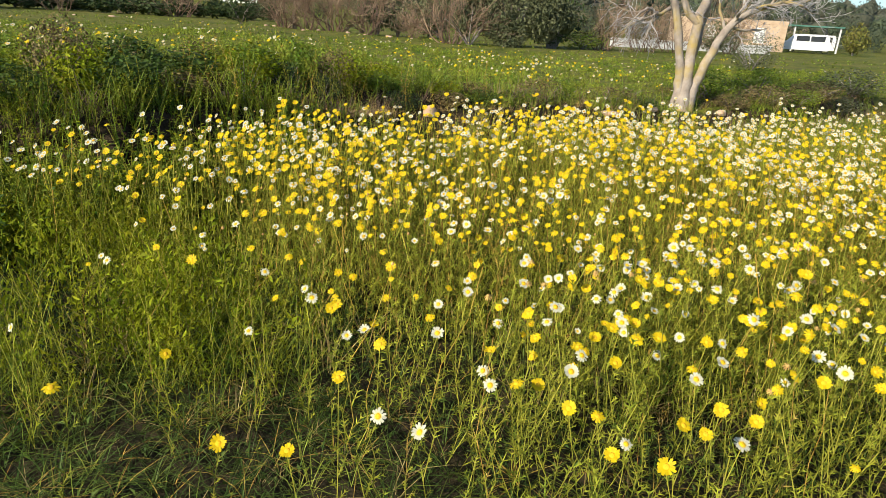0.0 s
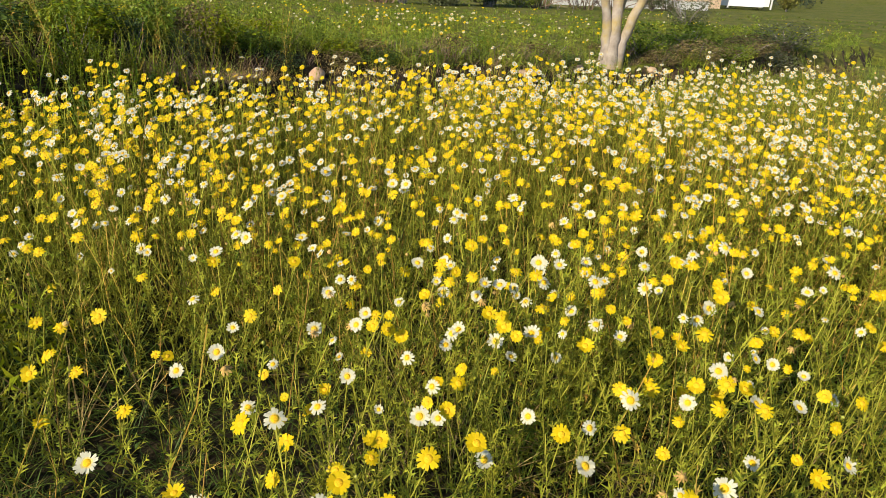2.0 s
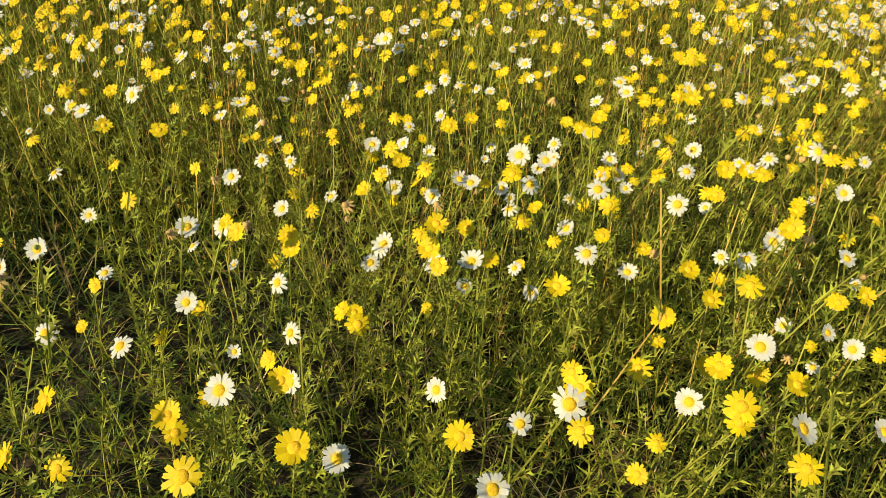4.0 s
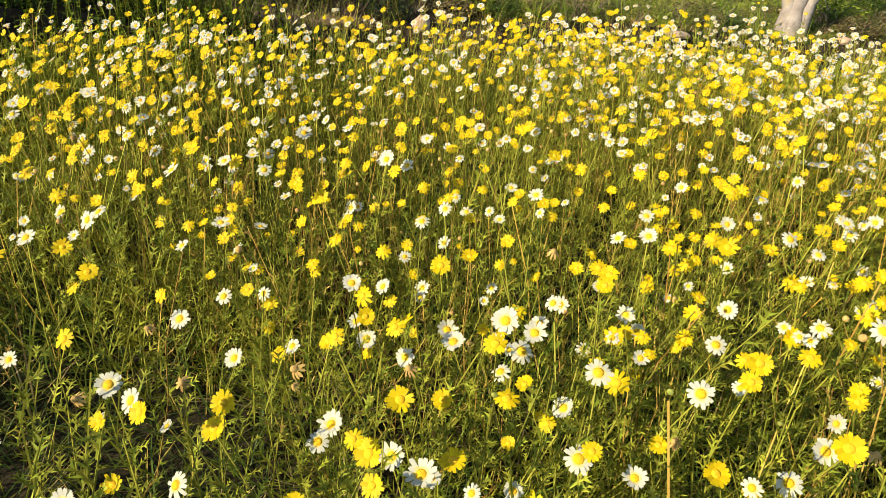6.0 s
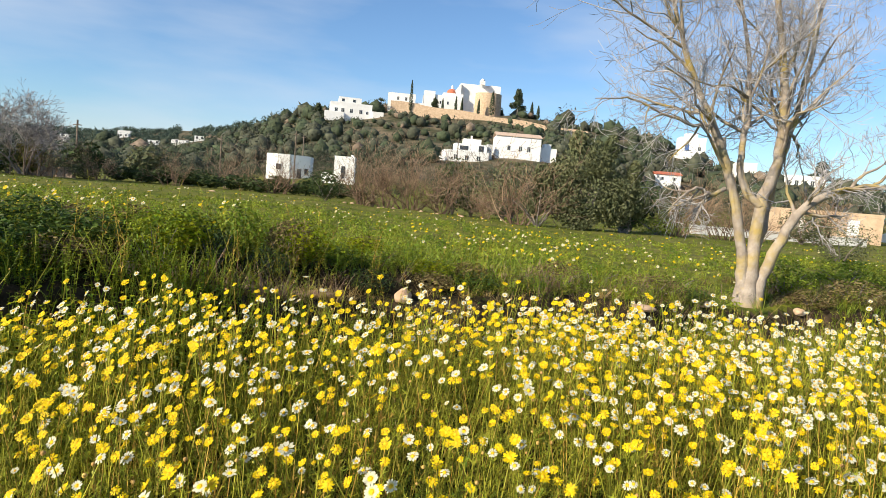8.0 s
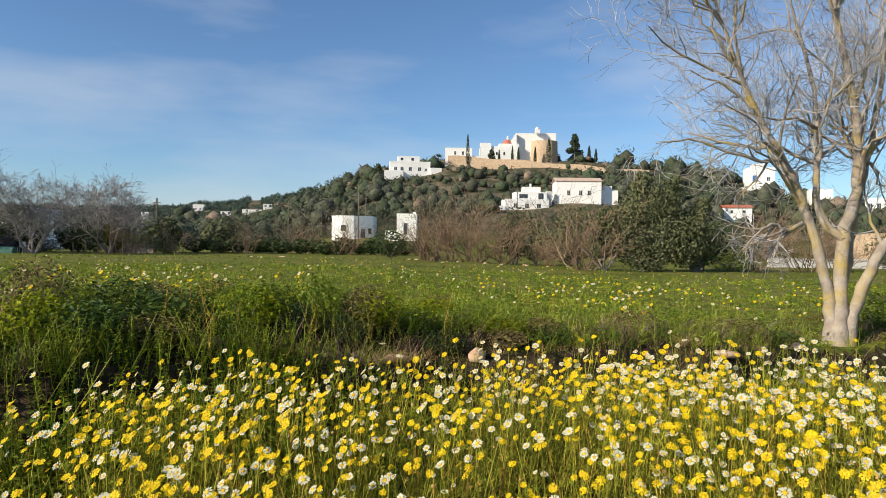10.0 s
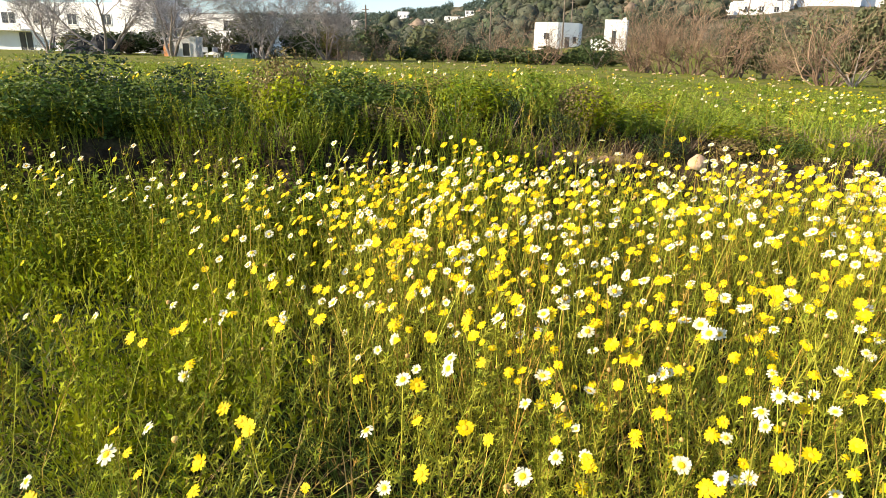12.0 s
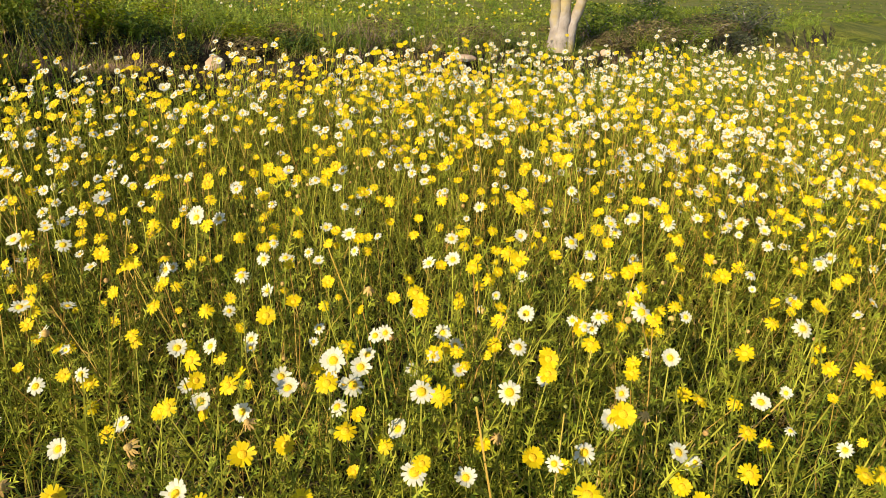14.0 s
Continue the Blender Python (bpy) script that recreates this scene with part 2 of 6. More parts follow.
def joined(pieces):
    """One (V, F, MI) out of many."""
    V, F, M, k = [], [], [], 0
    for v, f, m in pieces:
        V.append(v), F.append(np.asarray(f) + k), M.append(np.broadcast_to(m, len(f)))
        k += len(v)
    return np.concatenate(V), np.concatenate(F), np.concatenate(M)


def spread(templates, pick, M):
    """Copies of templates, one for each 4 x 4 matrix in M, as one (V, F, MI)."""
    out = []
    for k, (v, f, m) in enumerate(templates):
        A = M[pick == k]
        if len(A):
            vv = np.einsum("nij,vj->nvi", A[:, :3, :3], v) + A[:, None, :3, 3]
            ff = f[None] + (np.arange(len(A)) * len(v))[:, None, None]
            out.append((vv.reshape(-1, 3), ff.reshape(-1, 3), np.tile(np.broadcast_to(m, len(f)), len(A))))
    return joined(out)


def placed(P, yaw, scale, lean=None, height=None):
    """Matrices that stand things at P, turned by yaw, scaled (height apart, if given) and leaned by lean (x, y)."""
    c, s = np.cos(yaw), np.sin(yaw)
    M = np.zeros((len(P), 4, 4))
    h = scale if height is None else height
    M[:, 0, 0], M[:, 0, 1], M[:, 1, 0], M[:, 1, 1], M[:, 2, 2], M[:, 3, 3] = c * scale, -s * scale, s * scale, c * scale, h, 1
    if lean is not None:
        M[:, 0, 2], M[:, 1, 2] = lean[:, 0] * h, lean[:, 1] * h
    M[:, :3, 3] = P
    return M


def faced(P, normal, spin, scale):
    """Matrices that turn a thing's z to normal."""
    z = normal / np.linalg.norm(normal, axis=1, keepdims=True)
    x = np.cross(np.tile((0.0, 1.0, 0.0), (len(P), 1)), z)
    x /= np.linalg.norm(x, axis=1, keepdims=True)
    y = np.cross(z, x)
    c, s = np.cos(spin)[:, None], np.sin(spin)[:, None]
    M = np.zeros((len(P), 4, 4))
    M[:, :3, 0], M[:, :3, 1], M[:, :3, 2] = (c * x + s * y) * scale[:, None], (c * y - s * x) * scale[:, None], z * scale[:, None]
    M[:, :3, 3], M[:, 3, 3] = P, 1
    return M


def tube(points, radii, sides=5):
    """A tapered tube along points."""
    p = np.asarray(points, float)
    r = np.asarray(radii, float)
    d = np.gradient(p, axis=0)
    d /= np.linalg.norm(d, axis=1, keepdims=True) + 1e-9
    ref = np.array((0.31, 0.95, 0.05)) if abs(d[0, 1]) < 0.9 else np.array((1.0, 0.1, 0.0))
    u = np.cross(d, ref)
    u /= np.linalg.norm(u, axis=1, keepdims=True) + 1e-9
    w = np.cross(d, u)
    a = np.arange(sides) * 2 * np.pi / sides
    ring = p[:, None] + r[:, None, None] * (np.cos(a)[None, :, None] * u[:, None] + np.sin(a)[None, :, None] * w[:, None])
    n = len(p)
    i = np.arange(n - 1)[:, None] * sides + np.arange(sides)[None]
    j = np.arange(n - 1)[:, None] * sides + (np.arange(sides)[None] + 1) % sides
    F = np.concatenate([np.stack([i, j, j + sides], -1).reshape(-1, 3), np.stack([i, j + sides, i + sides], -1).reshape(-1, 3)])
    return ring.reshape(-1, 3), F, 0


def box(x0, y0, z0, x1, y1, z1):
    V = np.array([(x, y, z) for z in (z0, z1) for y in (y0, y1) for x in (x0, x1)], float)
    F = np.array([(0, 2, 1), (1, 2, 3), (4, 5, 6), (5, 7, 6), (0, 1, 4), (1, 5, 4), (2, 6, 3), (3, 6, 7), (0, 4, 2), (2, 4, 6), (1, 3, 5), (3, 7, 5)])
    return V, F, 0


def solid(name, tri, mats, parent=None, label="", smooth=False, at=None):
    """One mesh object from a (V, F, MI)."""
    v, f, m = tri
    ob = new(name, mesh_of(name, v, f, mats if isinstance(mats, (list, tuple)) else [mats], np.broadcast_to(m, len(f)), smooth))
    if at is not None:
        ob.matrix_basis = at
    if parent is not None:
        ob.parent = parent
    if label:
        tagged(ob, label)
    return ob


def empty(name, m, label, category, group=""):
    ob = new(name)
    ob.empty_display_size = 0.05
    ob.matrix_basis = m
    return tagged(ob, label, category, group)


# ---- ground ----
def smooth_step(v, lo, hi):
    t = np.clip((v - lo) / (hi - lo), 0, 1)
    return t * t * (3 - 2 * t)


def bank_line(x):
    """How far ahead the foot of the terrace bank lies."""
    return 5.08 + 0.44 * x + 0.14 * np.sin(1.7 * x + 0.6) + 0.08 * np.sin(4.3 * x)


def face_line(x):
    """Where the overgrown face of the bank stands, behind a strip of stones and straw."""
    return np.interp(x, [-14, -6.4, -4.5, -2.7, -1.5, -0.9, -0.46, -0.25, 0.0, 0.54, 1.0, 2.0, 3.0, 16.0], [-1.2, 2.3, 3.35, 4.40, 4.85, 5.08, 5.22, 5.33, 5.42, 5.62, 5.78, 6.10, 6.50, 12.3])


RIDGE_AZ = np.radians([-180, -75, -50, -33, -24, -18.5, -14.5, -11.5, -8.3, -6.3, 0.6, 10.5, 17.8, 23.5, 30, 36, 50, 90, 180])
RIDGE_UP = np.array([0.03, 0.03, 0.026, 0.040, 0.045, 0.056, 0.066, 0.080, 0.096, 0.110, 0.126, 0.131, 0.122, 0.100, 0.060, 0.050, 0.03, 0.03, 0.03])
RIDGE_R = np.array([900, 900, 950, 1000, 950, 850, 680, 560, 440, 400, 380, 392, 400, 370, 330, 340, 500, 900, 900])


def height(x, y):
    """Ground height: meadow, bank, the raised field behind it and the hills beyond."""
    x, y = np.asarray(x, float), np.asarray(y, float)
    d = y - bank_line(np.clip(x, -14, 16))
    z = (0.40 + 0.10 * smooth_step(-x, 0.2, 1.6) - 0.10 * smooth_step(x, 2.0, 4.0)) * smooth_step(d, -0.24, 0.08) + 0.06 * smooth_step(y, 2.5, 5.0)
    z = z + 0.04 * smooth_step(-x, 0.1, 1.5) * smooth_step(d, -0.24, 0.08) * (1 - smooth_step(d, 0.8, 4.5))
    z = z - 0.08 * np.exp(-((x - 4.25) ** 2 + (y - 7.25) ** 2) / 0.45)
    e = y - face_line(x)
    z = z + np.interp(x, [-5, -3, -1.5, -0.6, 0.7, 1.8], [0.04, 0.05, 0.10, 0.15, 0.11, 0]) * smooth_step(e, 0.02, 0.24) * (1 - smooth_step(e, 0.9, 3.8))
    z = z + 0.02 * np.sin(2.1 * x + 0.7 * y) * np.cos(1.3 * y - 0.4 * x) - 0.24 * smooth_step(y, 9, 38) - 0.34 * smooth_step(y, 34, 52)
    r, a = np.hypot(x, y), np.arctan2(x, y)
    R = np.interp(a, RIDGE_AZ, RIDGE_R)
    top = np.interp(a, RIDGE_AZ, RIDGE_UP) * R
    t = np.clip((r - 88) / (R - 88), 0, None)
    rise = np.where(t < 1, np.clip(t, 0, 1) ** 1.8 * (1.25 - 0.25 * np.clip(t, 0, 1)), 1 - 0.25 * np.clip(t - 1, 0, 2))
    bumps = 1.4 * np.sin(x * 0.051 + 1.0) * np.sin(y * 0.043) + 0.8 * np.sin(x * 0.13 + y * 0.09)
    return z + top * rise + bumps * smooth_step(r, 120, 260)


def ground_sheet():
    az = np.radians(np.concatenate([np.arange(-180, -50, 5.0), np.arange(-50, 50, 0.6), np.arange(50, 180, 5.0)]))
    rad = np.concatenate([[0.0], np.geomspace(0.4, 2.4, 24), np.arange(2.5, 9.5, 0.07), np.geomspace(9.6, 1500, 120), [2200, 3200, 4400]])
    A, R = np.meshgrid(az, rad)
    X, Y = R * np.sin(A), R * np.cos(A) + 0.3
    Z = height(X, Y)
    n, m = R.shape
    i = (np.arange(n - 1)[:, None] * m + np.arange(m)[None])
    j = (np.arange(n - 1)[:, None] * m + (np.arange(m)[None] + 1) % m)
    F = np.concatenate([np.stack([i, i + m, j], -1).reshape(-1, 3), np.stack([j, i + m, j + m], -1).reshape(-1, 3)])
    V = np.stack([X, Y, Z], -1).reshape(-1, 3)
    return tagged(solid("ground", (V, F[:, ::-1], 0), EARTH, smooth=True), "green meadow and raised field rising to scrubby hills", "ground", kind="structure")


ground_sheet()


def on_ground(x, y, sink=0.0):
    return np.stack([x, y, height(x, y) - sink], -1)


# ---- flower and leaf shapes ----
def petal_ring(count, seed, droop, full=False):
    """Ray florets round a unit flower: (V, F, MI), material 0 outer, 1 inner third."""
    g = np.random.default_rng(seed)
    V, F, M = [], [], []
    for k in range(count):
        a = 2 * np.pi * (k + g.uniform(-0.18, 0.18)) / count
        ln, w, lift = g.uniform(0.86, 1.06), g.uniform(0.125, 0.178), g.uniform(-0.13, 0.15) + droop
        rows = [(0.24, 0.55 * w, 0.02), (0.48, 0.92 * w, 0.05 + 0.25 * lift), (0.80, w, 0.05 + 0.7 * lift)]
        pts = []
        for r, hw, z in rows:
            pts += [(r * ln, -hw, z), (r * ln, hw, z)]
        if full:
            pts += [(0.95 * ln, -0.72 * w, 0.04 + 0.95 * lift), (0.93 * ln, 0.05 * w, 0.05 + lift), (1.0 * ln, 0.55 * w, 0.03 + lift)]
            tri = [(0, 2, 1), (1, 2, 3), (2, 4, 3), (3, 4, 5), (4, 6, 7), (4, 7, 5), (5, 7, 8)]
            mats = [1, 1, 0, 0, 0, 0, 0]
        else:
            pts += [(ln, 0.1 * w, 0.04 + lift)]
            tri = [(0, 2, 1), (1, 2, 3), (2, 4, 3), (3, 4, 5), (4, 6, 5)]
            mats = [1, 1, 0, 0, 0]
        p = np.array(pts)
        c, s = np.cos(a), np.sin(a)
        V.append(np.stack([p[:, 0] * c - p[:, 1] * s, p[:, 0] * s + p[:, 1] * c, p[:, 2]], -1))
        F.append(np.array(tri) + k * len(p)), M.extend(mats)
    return np.concatenate(V), np.concatenate(F), np.array(M)


def far_petals(count, seed, droop):
    """A plainer ring of ray florets for the flowers farther off."""
    g = np.random.default_rng(seed)
    V, F, M = [], [], []
    for k in range(count):
        a = 2 * np.pi * (k + g.uniform(-0.18, 0.18)) / count
        ln, w, lift = g.uniform(0.88, 1.06), g.uniform(0.17, 0.23), g.uniform(-0.10, 0.12) + droop
        p = np.array([(0.22 * ln, 0, 0.02), (0.74 * ln, -w, 0.05 + 0.6 * lift), (0.74 * ln, w, 0.05 + 0.6 * lift), (ln, 0, 0.04 + lift)])
        c, s = np.cos(a), np.sin(a)
        V.append(np.stack([p[:, 0] * c - p[:, 1] * s, p[:, 0] * s + p[:, 1] * c, p[:, 2]], -1))
        F.append(np.array([(0, 1, 2), (1, 3, 2)]) + k * 4), M.extend([0, 0])
    return np.concatenate(V), np.concatenate(F), np.array(M)


def low_dome(r, h, sides=6):
    a = np.arange(sides) * 2 * np.pi / sides
    V = [(q * np.cos(t), q * np.sin(t), z) for q, z in ((r, 0.0), (0.62 * r, 0.8 * h)) for t in a] + [(0, 0, h)]
    F = []
    for i in range(sides):
        j = (i + 1) % sides
        F += [(i, j, sides + j), (i, sides + j, sides + i), (sides + i, sides + j, 2 * sides)]
    return np.array(V), np.array(F), 0


def dome(r, h, sides=9, base=0.0):
    a = np.arange(sides) * 2 * np.pi / sides
    rings = [(r, 0.0), (0.86 * r, 0.55 * h), (0.48 * r, 0.92 * h)]
    V = [(q * np.cos(t), q * np.sin(t), base + z) for q, z in rings for t in a] + [(0, 0, base + h)]
    F = []
    for k in range(2):
        for i in range(sides):
            j = (i + 1) % sides
            F += [(k * sides + i, k * sides + j, (k + 1) * sides + j), (k * sides + i, (k + 1) * sides + j, (k + 1) * sides + i)]
    F += [(2 * sides + i, 2 * sides + (i + 1) % sides, 3 * sides) for i in range(sides)]
    return np.array(V), np.array(F), 0


def calyx(sides=7):
    """The green cup under a flower."""
    a = np.arange(sides) * 2 * np.pi / sides
    V = [(0.33 * np.cos(t), 0.33 * np.sin(t), 0.0) for t in a] + [(0.10 * np.cos(t), 0.10 * np.sin(t), -0.20) for t in a]
    F = []
    for i in range(sides):
        j = (i + 1) % sides
        F += [(i, j, sides + j), (i, sides + j, sides + i)]
    return np.array(V), np.array(F), 0


def leafy_stem(seed, leaves=22, leaflets=2, reach=1.0, crook=0.05, joints=5):
    """A crooked stem of unit height, clothed with feathery leaves; x and y are in units of the height. Material 0 stem, 1 leaf."""
    g = np.random.default_rng(seed)
    t = np.linspace(0, 1, joints)
    path = np.zeros((joints, 3))
    path[:, 2] = t
    path[1:-1, :2] = g.normal(0, crook, (joints - 2, 2))
    bits = [tube(path, np.linspace(0.0028, 0.0020, joints), 3)]
    for k in range(leaves):
        h = 0.06 + 0.90 * (k + g.uniform(0, 1)) / leaves
        base = np.array([np.interp(h, t, path[:, 0]), np.interp(h, t, path[:, 1]), h])
        a, up, ln = k * 2.4 + g.uniform(-0.5, 0.5), g.uniform(0.35, 1.5), reach * g.uniform(0.035, 0.105) * (1.25 - 0.75 * h)
        out = np.array([np.cos(a), np.sin(a), up]) / np.hypot(1, up)
        side = np.array([-np.sin(a), np.cos(a), g.uniform(-0.3, 0.3)])
        w = 0.0046
        V, F = [base - side * w, base + side * w, base + out * ln], [(0, 1, 2)]
        for j in range(leaflets):
            q = base + out * ln * (0.36 + 0.30 * j)
            for sgn in (-1, 1):
                e = q + (side * sgn * 0.75 + out * 0.65) * ln * (0.48 - 0.08 * j)
                V += [q - out * 0.0052, q + out * 0.0052, e]
                F += [(len(V) - 3, len(V) - 2, len(V) - 1)]
        bits.append((np.array(V), np.array(F), 1))
    return joined(bits)


def grass_tuft(seed, blades=9, width=0.010, splay=0.55, bend=0.5):
    """Curved blades of about unit length out of one root."""
    g = np.random.default_rng(seed)
    bits = []
    for _ in range(blades):
        a, ln, sp = g.uniform(0, 2 * np.pi), g.uniform(0.45, 1.0), g.uniform(0.08, splay)
        t = np.array([0, 0.4, 0.75, 1.0])
        out = np.array([np.cos(a), np.sin(a), 0])
        side = np.array([-np.sin(a), np.cos(a), 0])
        b = g.uniform(0.2, 1.0) * bend
        p = g.uniform(-0.06, 0.06, 3) * (1, 1, 0) + out * (t * sp + b * t * t * 0.6)[:, None] * ln + np.array([0, 0, 1]) * ((t - 0.55 * b * t * t) * ln)[:, None]
        w = width * np.array([0.8, 1.0, 0.65])
        V = np.concatenate([p[:3] - side * w[:, None], p[:3] + side * w[:, None], p[3:]])
        bits.append((V, np.array([(0, 3, 1), (1, 3, 4), (1, 4, 2), (2, 4, 5), (2, 5, 6)]), 0))
    return joined(bits)


def leaf_clump(seed, count, leaf, shape=(1, 1, 1), hollow=0.45, stems=0, single=False):
    """Many small folded leaves in an uneven crown of about unit radius, its foot at z = 0."""
    g = np.random.default_rng(seed)
    lobes = g.normal(0, 1, (7, 3))
    lobes /= np.linalg.norm(lobes, axis=1, keepdims=True)
    lobes[:, 2] = np.abs(lobes[:, 2])
    d = g.normal(0, 1, (count, 3))
    d /= np.linalg.norm(d, axis=1, keepdims=True)
    bulge = 0.72 + 0.32 * np.clip((d @ lobes.T).max(1), 0, 1) ** 3
    r = (hollow + (1 - hollow) * g.uniform(0, 1, count) ** 0.6) * bulge
    c = d * r[:, None]
    c[:, 2] = (c[:, 2] + 0.85) / 1.7 * 1.8
    c *= np.array(shape)
    n = d + g.normal(0, 0.75, (count, 3))
    n /= np.linalg.norm(n, axis=1, keepdims=True)
    u = np.cross(n, g.normal(0, 1, (count, 3)))
    u /= np.linalg.norm(u, axis=1, keepdims=True)
    w = np.cross(n, u)
    s = (leaf * g.uniform(0.6, 1.3, count))[:, None]
    V = np.stack([c - u * s, c + w * s * 0.55 + n * s * 0.15, c + u * s, c - w * s * 0.55 + n * s * 0.15], 1).reshape(-1, 3)
    k = np.arange(count)[:, None] * 4
    F = np.concatenate([k + (0, 1, 2), k + (0, 2, 3)])
    bits = [(V, F[:count] if single else F, 0)]
    for _ in range(stems):
        a = g.uniform(0, 2 * np.pi)
        e = np.array([np.cos(a) * 0.7 * shape[0], np.sin(a) * 0.7 * shape[1], shape[2] * g.uniform(0.9, 1.5)])
        bits.append((*tube([(0, 0, 0), e * (0.35, 0.35, 0.5), e], [0.035, 0.022, 0.008], 4)[:2], 1))
    return joined(bits)


# ---- trees ----
def branch(out, g, p, d, length, radius, level, depth, droop=0.0, sides=None, wander=0.22, thin=0.0, fan=(0.45, 1.05)):
    """One limb with its side limbs, down to the twigs; tubes are gathered in out by level."""
    n = 5 if level < min(depth, 3) else 3 if level < depth else 2
    pts, rad, q, e = [np.array(p)], [radius], np.array(p, float), np.array(d, float)
    for k in range(n):
        e = e + g.normal(0, wander, 3) + np.array([0, 0, 0.10 - droop])
        e /= np.linalg.norm(e)
        q = q + e * length / n
        pts.append(q.copy()), rad.append(max(radius * (1 - 0.72 * (k + 1) / n), thin))
    out[level].append(tube(pts, rad, sides or (6 if level < 2 else 4 if level < depth else 3)))
    if level < depth:
        kids = {0: 7, 1: 6, 2: 5, 3: 3}.get(level, 3)
        for k in range(kids):
            t = g.uniform(0.25, 1.0)
            i = min(int(t * n), n - 1)
            f = t * n - i
            base = pts[i] * (1 - f) + pts[i + 1] * f
            axis = pts[i + 1] - pts[i]
            axis /= np.linalg.norm(axis)
            side = np.cross(axis, g.normal(0, 1, 3))
            side /= np.linalg.norm(side)
            ang = g.uniform(*fan)
            nd = axis * np.cos(ang) + side * np.sin(ang)
            r0 = np.interp(t, [0, 1], [radius, radius * 0.28])
            branch(out, g, base, nd, length * g.uniform(0.42, 0.68), min(r0 * 0.62, radius * 0.5), level + 1, depth, droop, sides, wander, thin, fan)


def near_tree():
    """The bare tree on the bank: three stems out of one foot, and their limbs."""
    base = np.array([4.25, 7.46, float(height(4.25, 7.46)) - 0.04])
    g = np.random.default_rng(11)
    tree = empty("tree", pose(*base), "leafless tree with pale lichen-spotted bark on bank", "tree")
    stems = {
        "left": ([(-0.045, 0.0, 0.0), (-0.065, 0.0, 0.32), (-0.115, 0.02, 0.70), (-0.25, 0.05, 1.20), (-0.44, 0.05, 1.66), (-0.72, 0.0, 2.10), (-1.05, -0.1, 2.62), (-1.32, -0.2, 3.2), (-1.55, -0.3, 3.7)],
                 [0.125, 0.10, 0.085, 0.078, 0.070, 0.056, 0.040, 0.024, 0.010]),
        "middle": ([(-0.02, -0.02, 0.0), (0.0, -0.02, 0.40), (0.02, 0.0, 0.80), (0.06, 0.02, 1.22), (0.18, 0.05, 1.50), (0.23, 0.1, 1.95), (0.19, 0.1, 2.45), (0.06, 0.15, 3.15), (-0.05, 0.2, 3.75), (-0.02, 0.25, 4.6), (0.05, 0.3, 5.2)],
                   [0.135, 0.115, 0.105, 0.098, 0.085, 0.076, 0.066, 0.052, 0.038, 0.020, 0.008]),
        "fork": ([(0.03, 0.0, 1.10), (-0.10, 0.06, 1.22), (-0.19, 0.1, 1.45), (-0.17, 0.15, 1.80), (-0.10, 0.22, 2.20), (-0.14, 0.3, 2.8), (-0.30, 0.4, 3.5), (-0.42, 0.5, 4.3)],
                 [0.07, 0.066, 0.060, 0.054, 0.046, 0.035, 0.022, 0.009]),
        "back": ([(0.05, 0.06, 0.45), (0.18, 0.16, 0.90), (0.25, 0.2, 1.38), (0.40, 0.28, 1.80), (0.55, 0.35, 2.25), (0.66, 0.4, 2.95), (0.80, 0.5, 3.7), (0.95, 0.6, 4.6)],
                 [0.085, 0.082, 0.076, 0.066, 0.052, 0.040, 0.026, 0.010]),
        "right": ([(0.05, -0.03, 0.0), (0.085, -0.05, 0.25), (0.175, -0.08, 0.60), (0.33, -0.1, 0.98), (0.55, -0.12, 1.22), (0.90, -0.15, 1.36), (1.30, -0.2, 1.40), (1.75, -0.25, 1.62)],
                  [0.115, 0.10, 0.092, 0.082, 0.066, 0.050, 0.034, 0.014]),
        "low": ([(-0.36, 0.04, 1.25), (-0.54, -0.05, 1.16), (-0.74, -0.12, 1.24), (-0.92, -0.2, 1.14), (-1.08, -0.25, 0.98)],
                [0.040, 0.034, 0.026, 0.018, 0.008]),
        "arch": ([(-0.58, 0.02, 1.88), (-0.85, -0.05, 1.86), (-1.15, -0.12, 1.92), (-1.55, -0.2, 2.04), (-1.95, -0.3, 1.98)],
                 [0.034, 0.027, 0.021, 0.015, 0.006]),
    }
    limbs = {0: [], 1: [], 2: [], 3: [], 4: []}
    for name, (pts, rad) in stems.items():
        pts, rad = np.array(pts), np.array(rad)
        t = np.linspace(0, len(pts) - 1, 4 * len(pts))
        fine = np.stack([np.interp(t, np.arange(len(pts)), pts[:, k]) for k in range(3)], -1)
        fine[1:-1] = (fine[:-2] + 2 * fine[1:-1] + fine[2:]) / 4
        fine[2:-2] += g.normal(0, 0.006, (len(fine) - 4, 3))
        rr = 0.62 * np.interp(t, np.arange(len(rad)), rad) * g.uniform(0.94, 1.06, len(t))
        if pts[0, 2] < 0.01:
            rr[:6] *= (1.65, 1.42, 1.28, 1.18, 1.10, 1.04)
        solid("trunk" if rad[0] > 0.08 else "limb", tube(fine, rr, 12), BARK, tree, smooth=True)
        low = name in ("low", "arch")
        count = {"left": 22, "middle": 18, "fork": 11, "back": 14, "right": 11, "low": 6, "arch": 5}[name]
        for k in range(count):
            s = g.uniform(0.12 if low else 0.42, 0.98) * (len(fine) - 2)
            i = int(s)
            if fine[i, 2] < 0.95:
                continue
            axis = fine[i + 1] - fine[i]
            axis /= np.linalg.norm(axis)
            away = np.array([fine[i, 0], 0.6 * fine[i, 1], 0.0]) + g.normal(0, 0.75, 3)
            nd = axis * 0.62 + away / (np.linalg.norm(away) + 1e-6) * 0.8 + np.array([0, 0, -0.55 if low else 0.18])
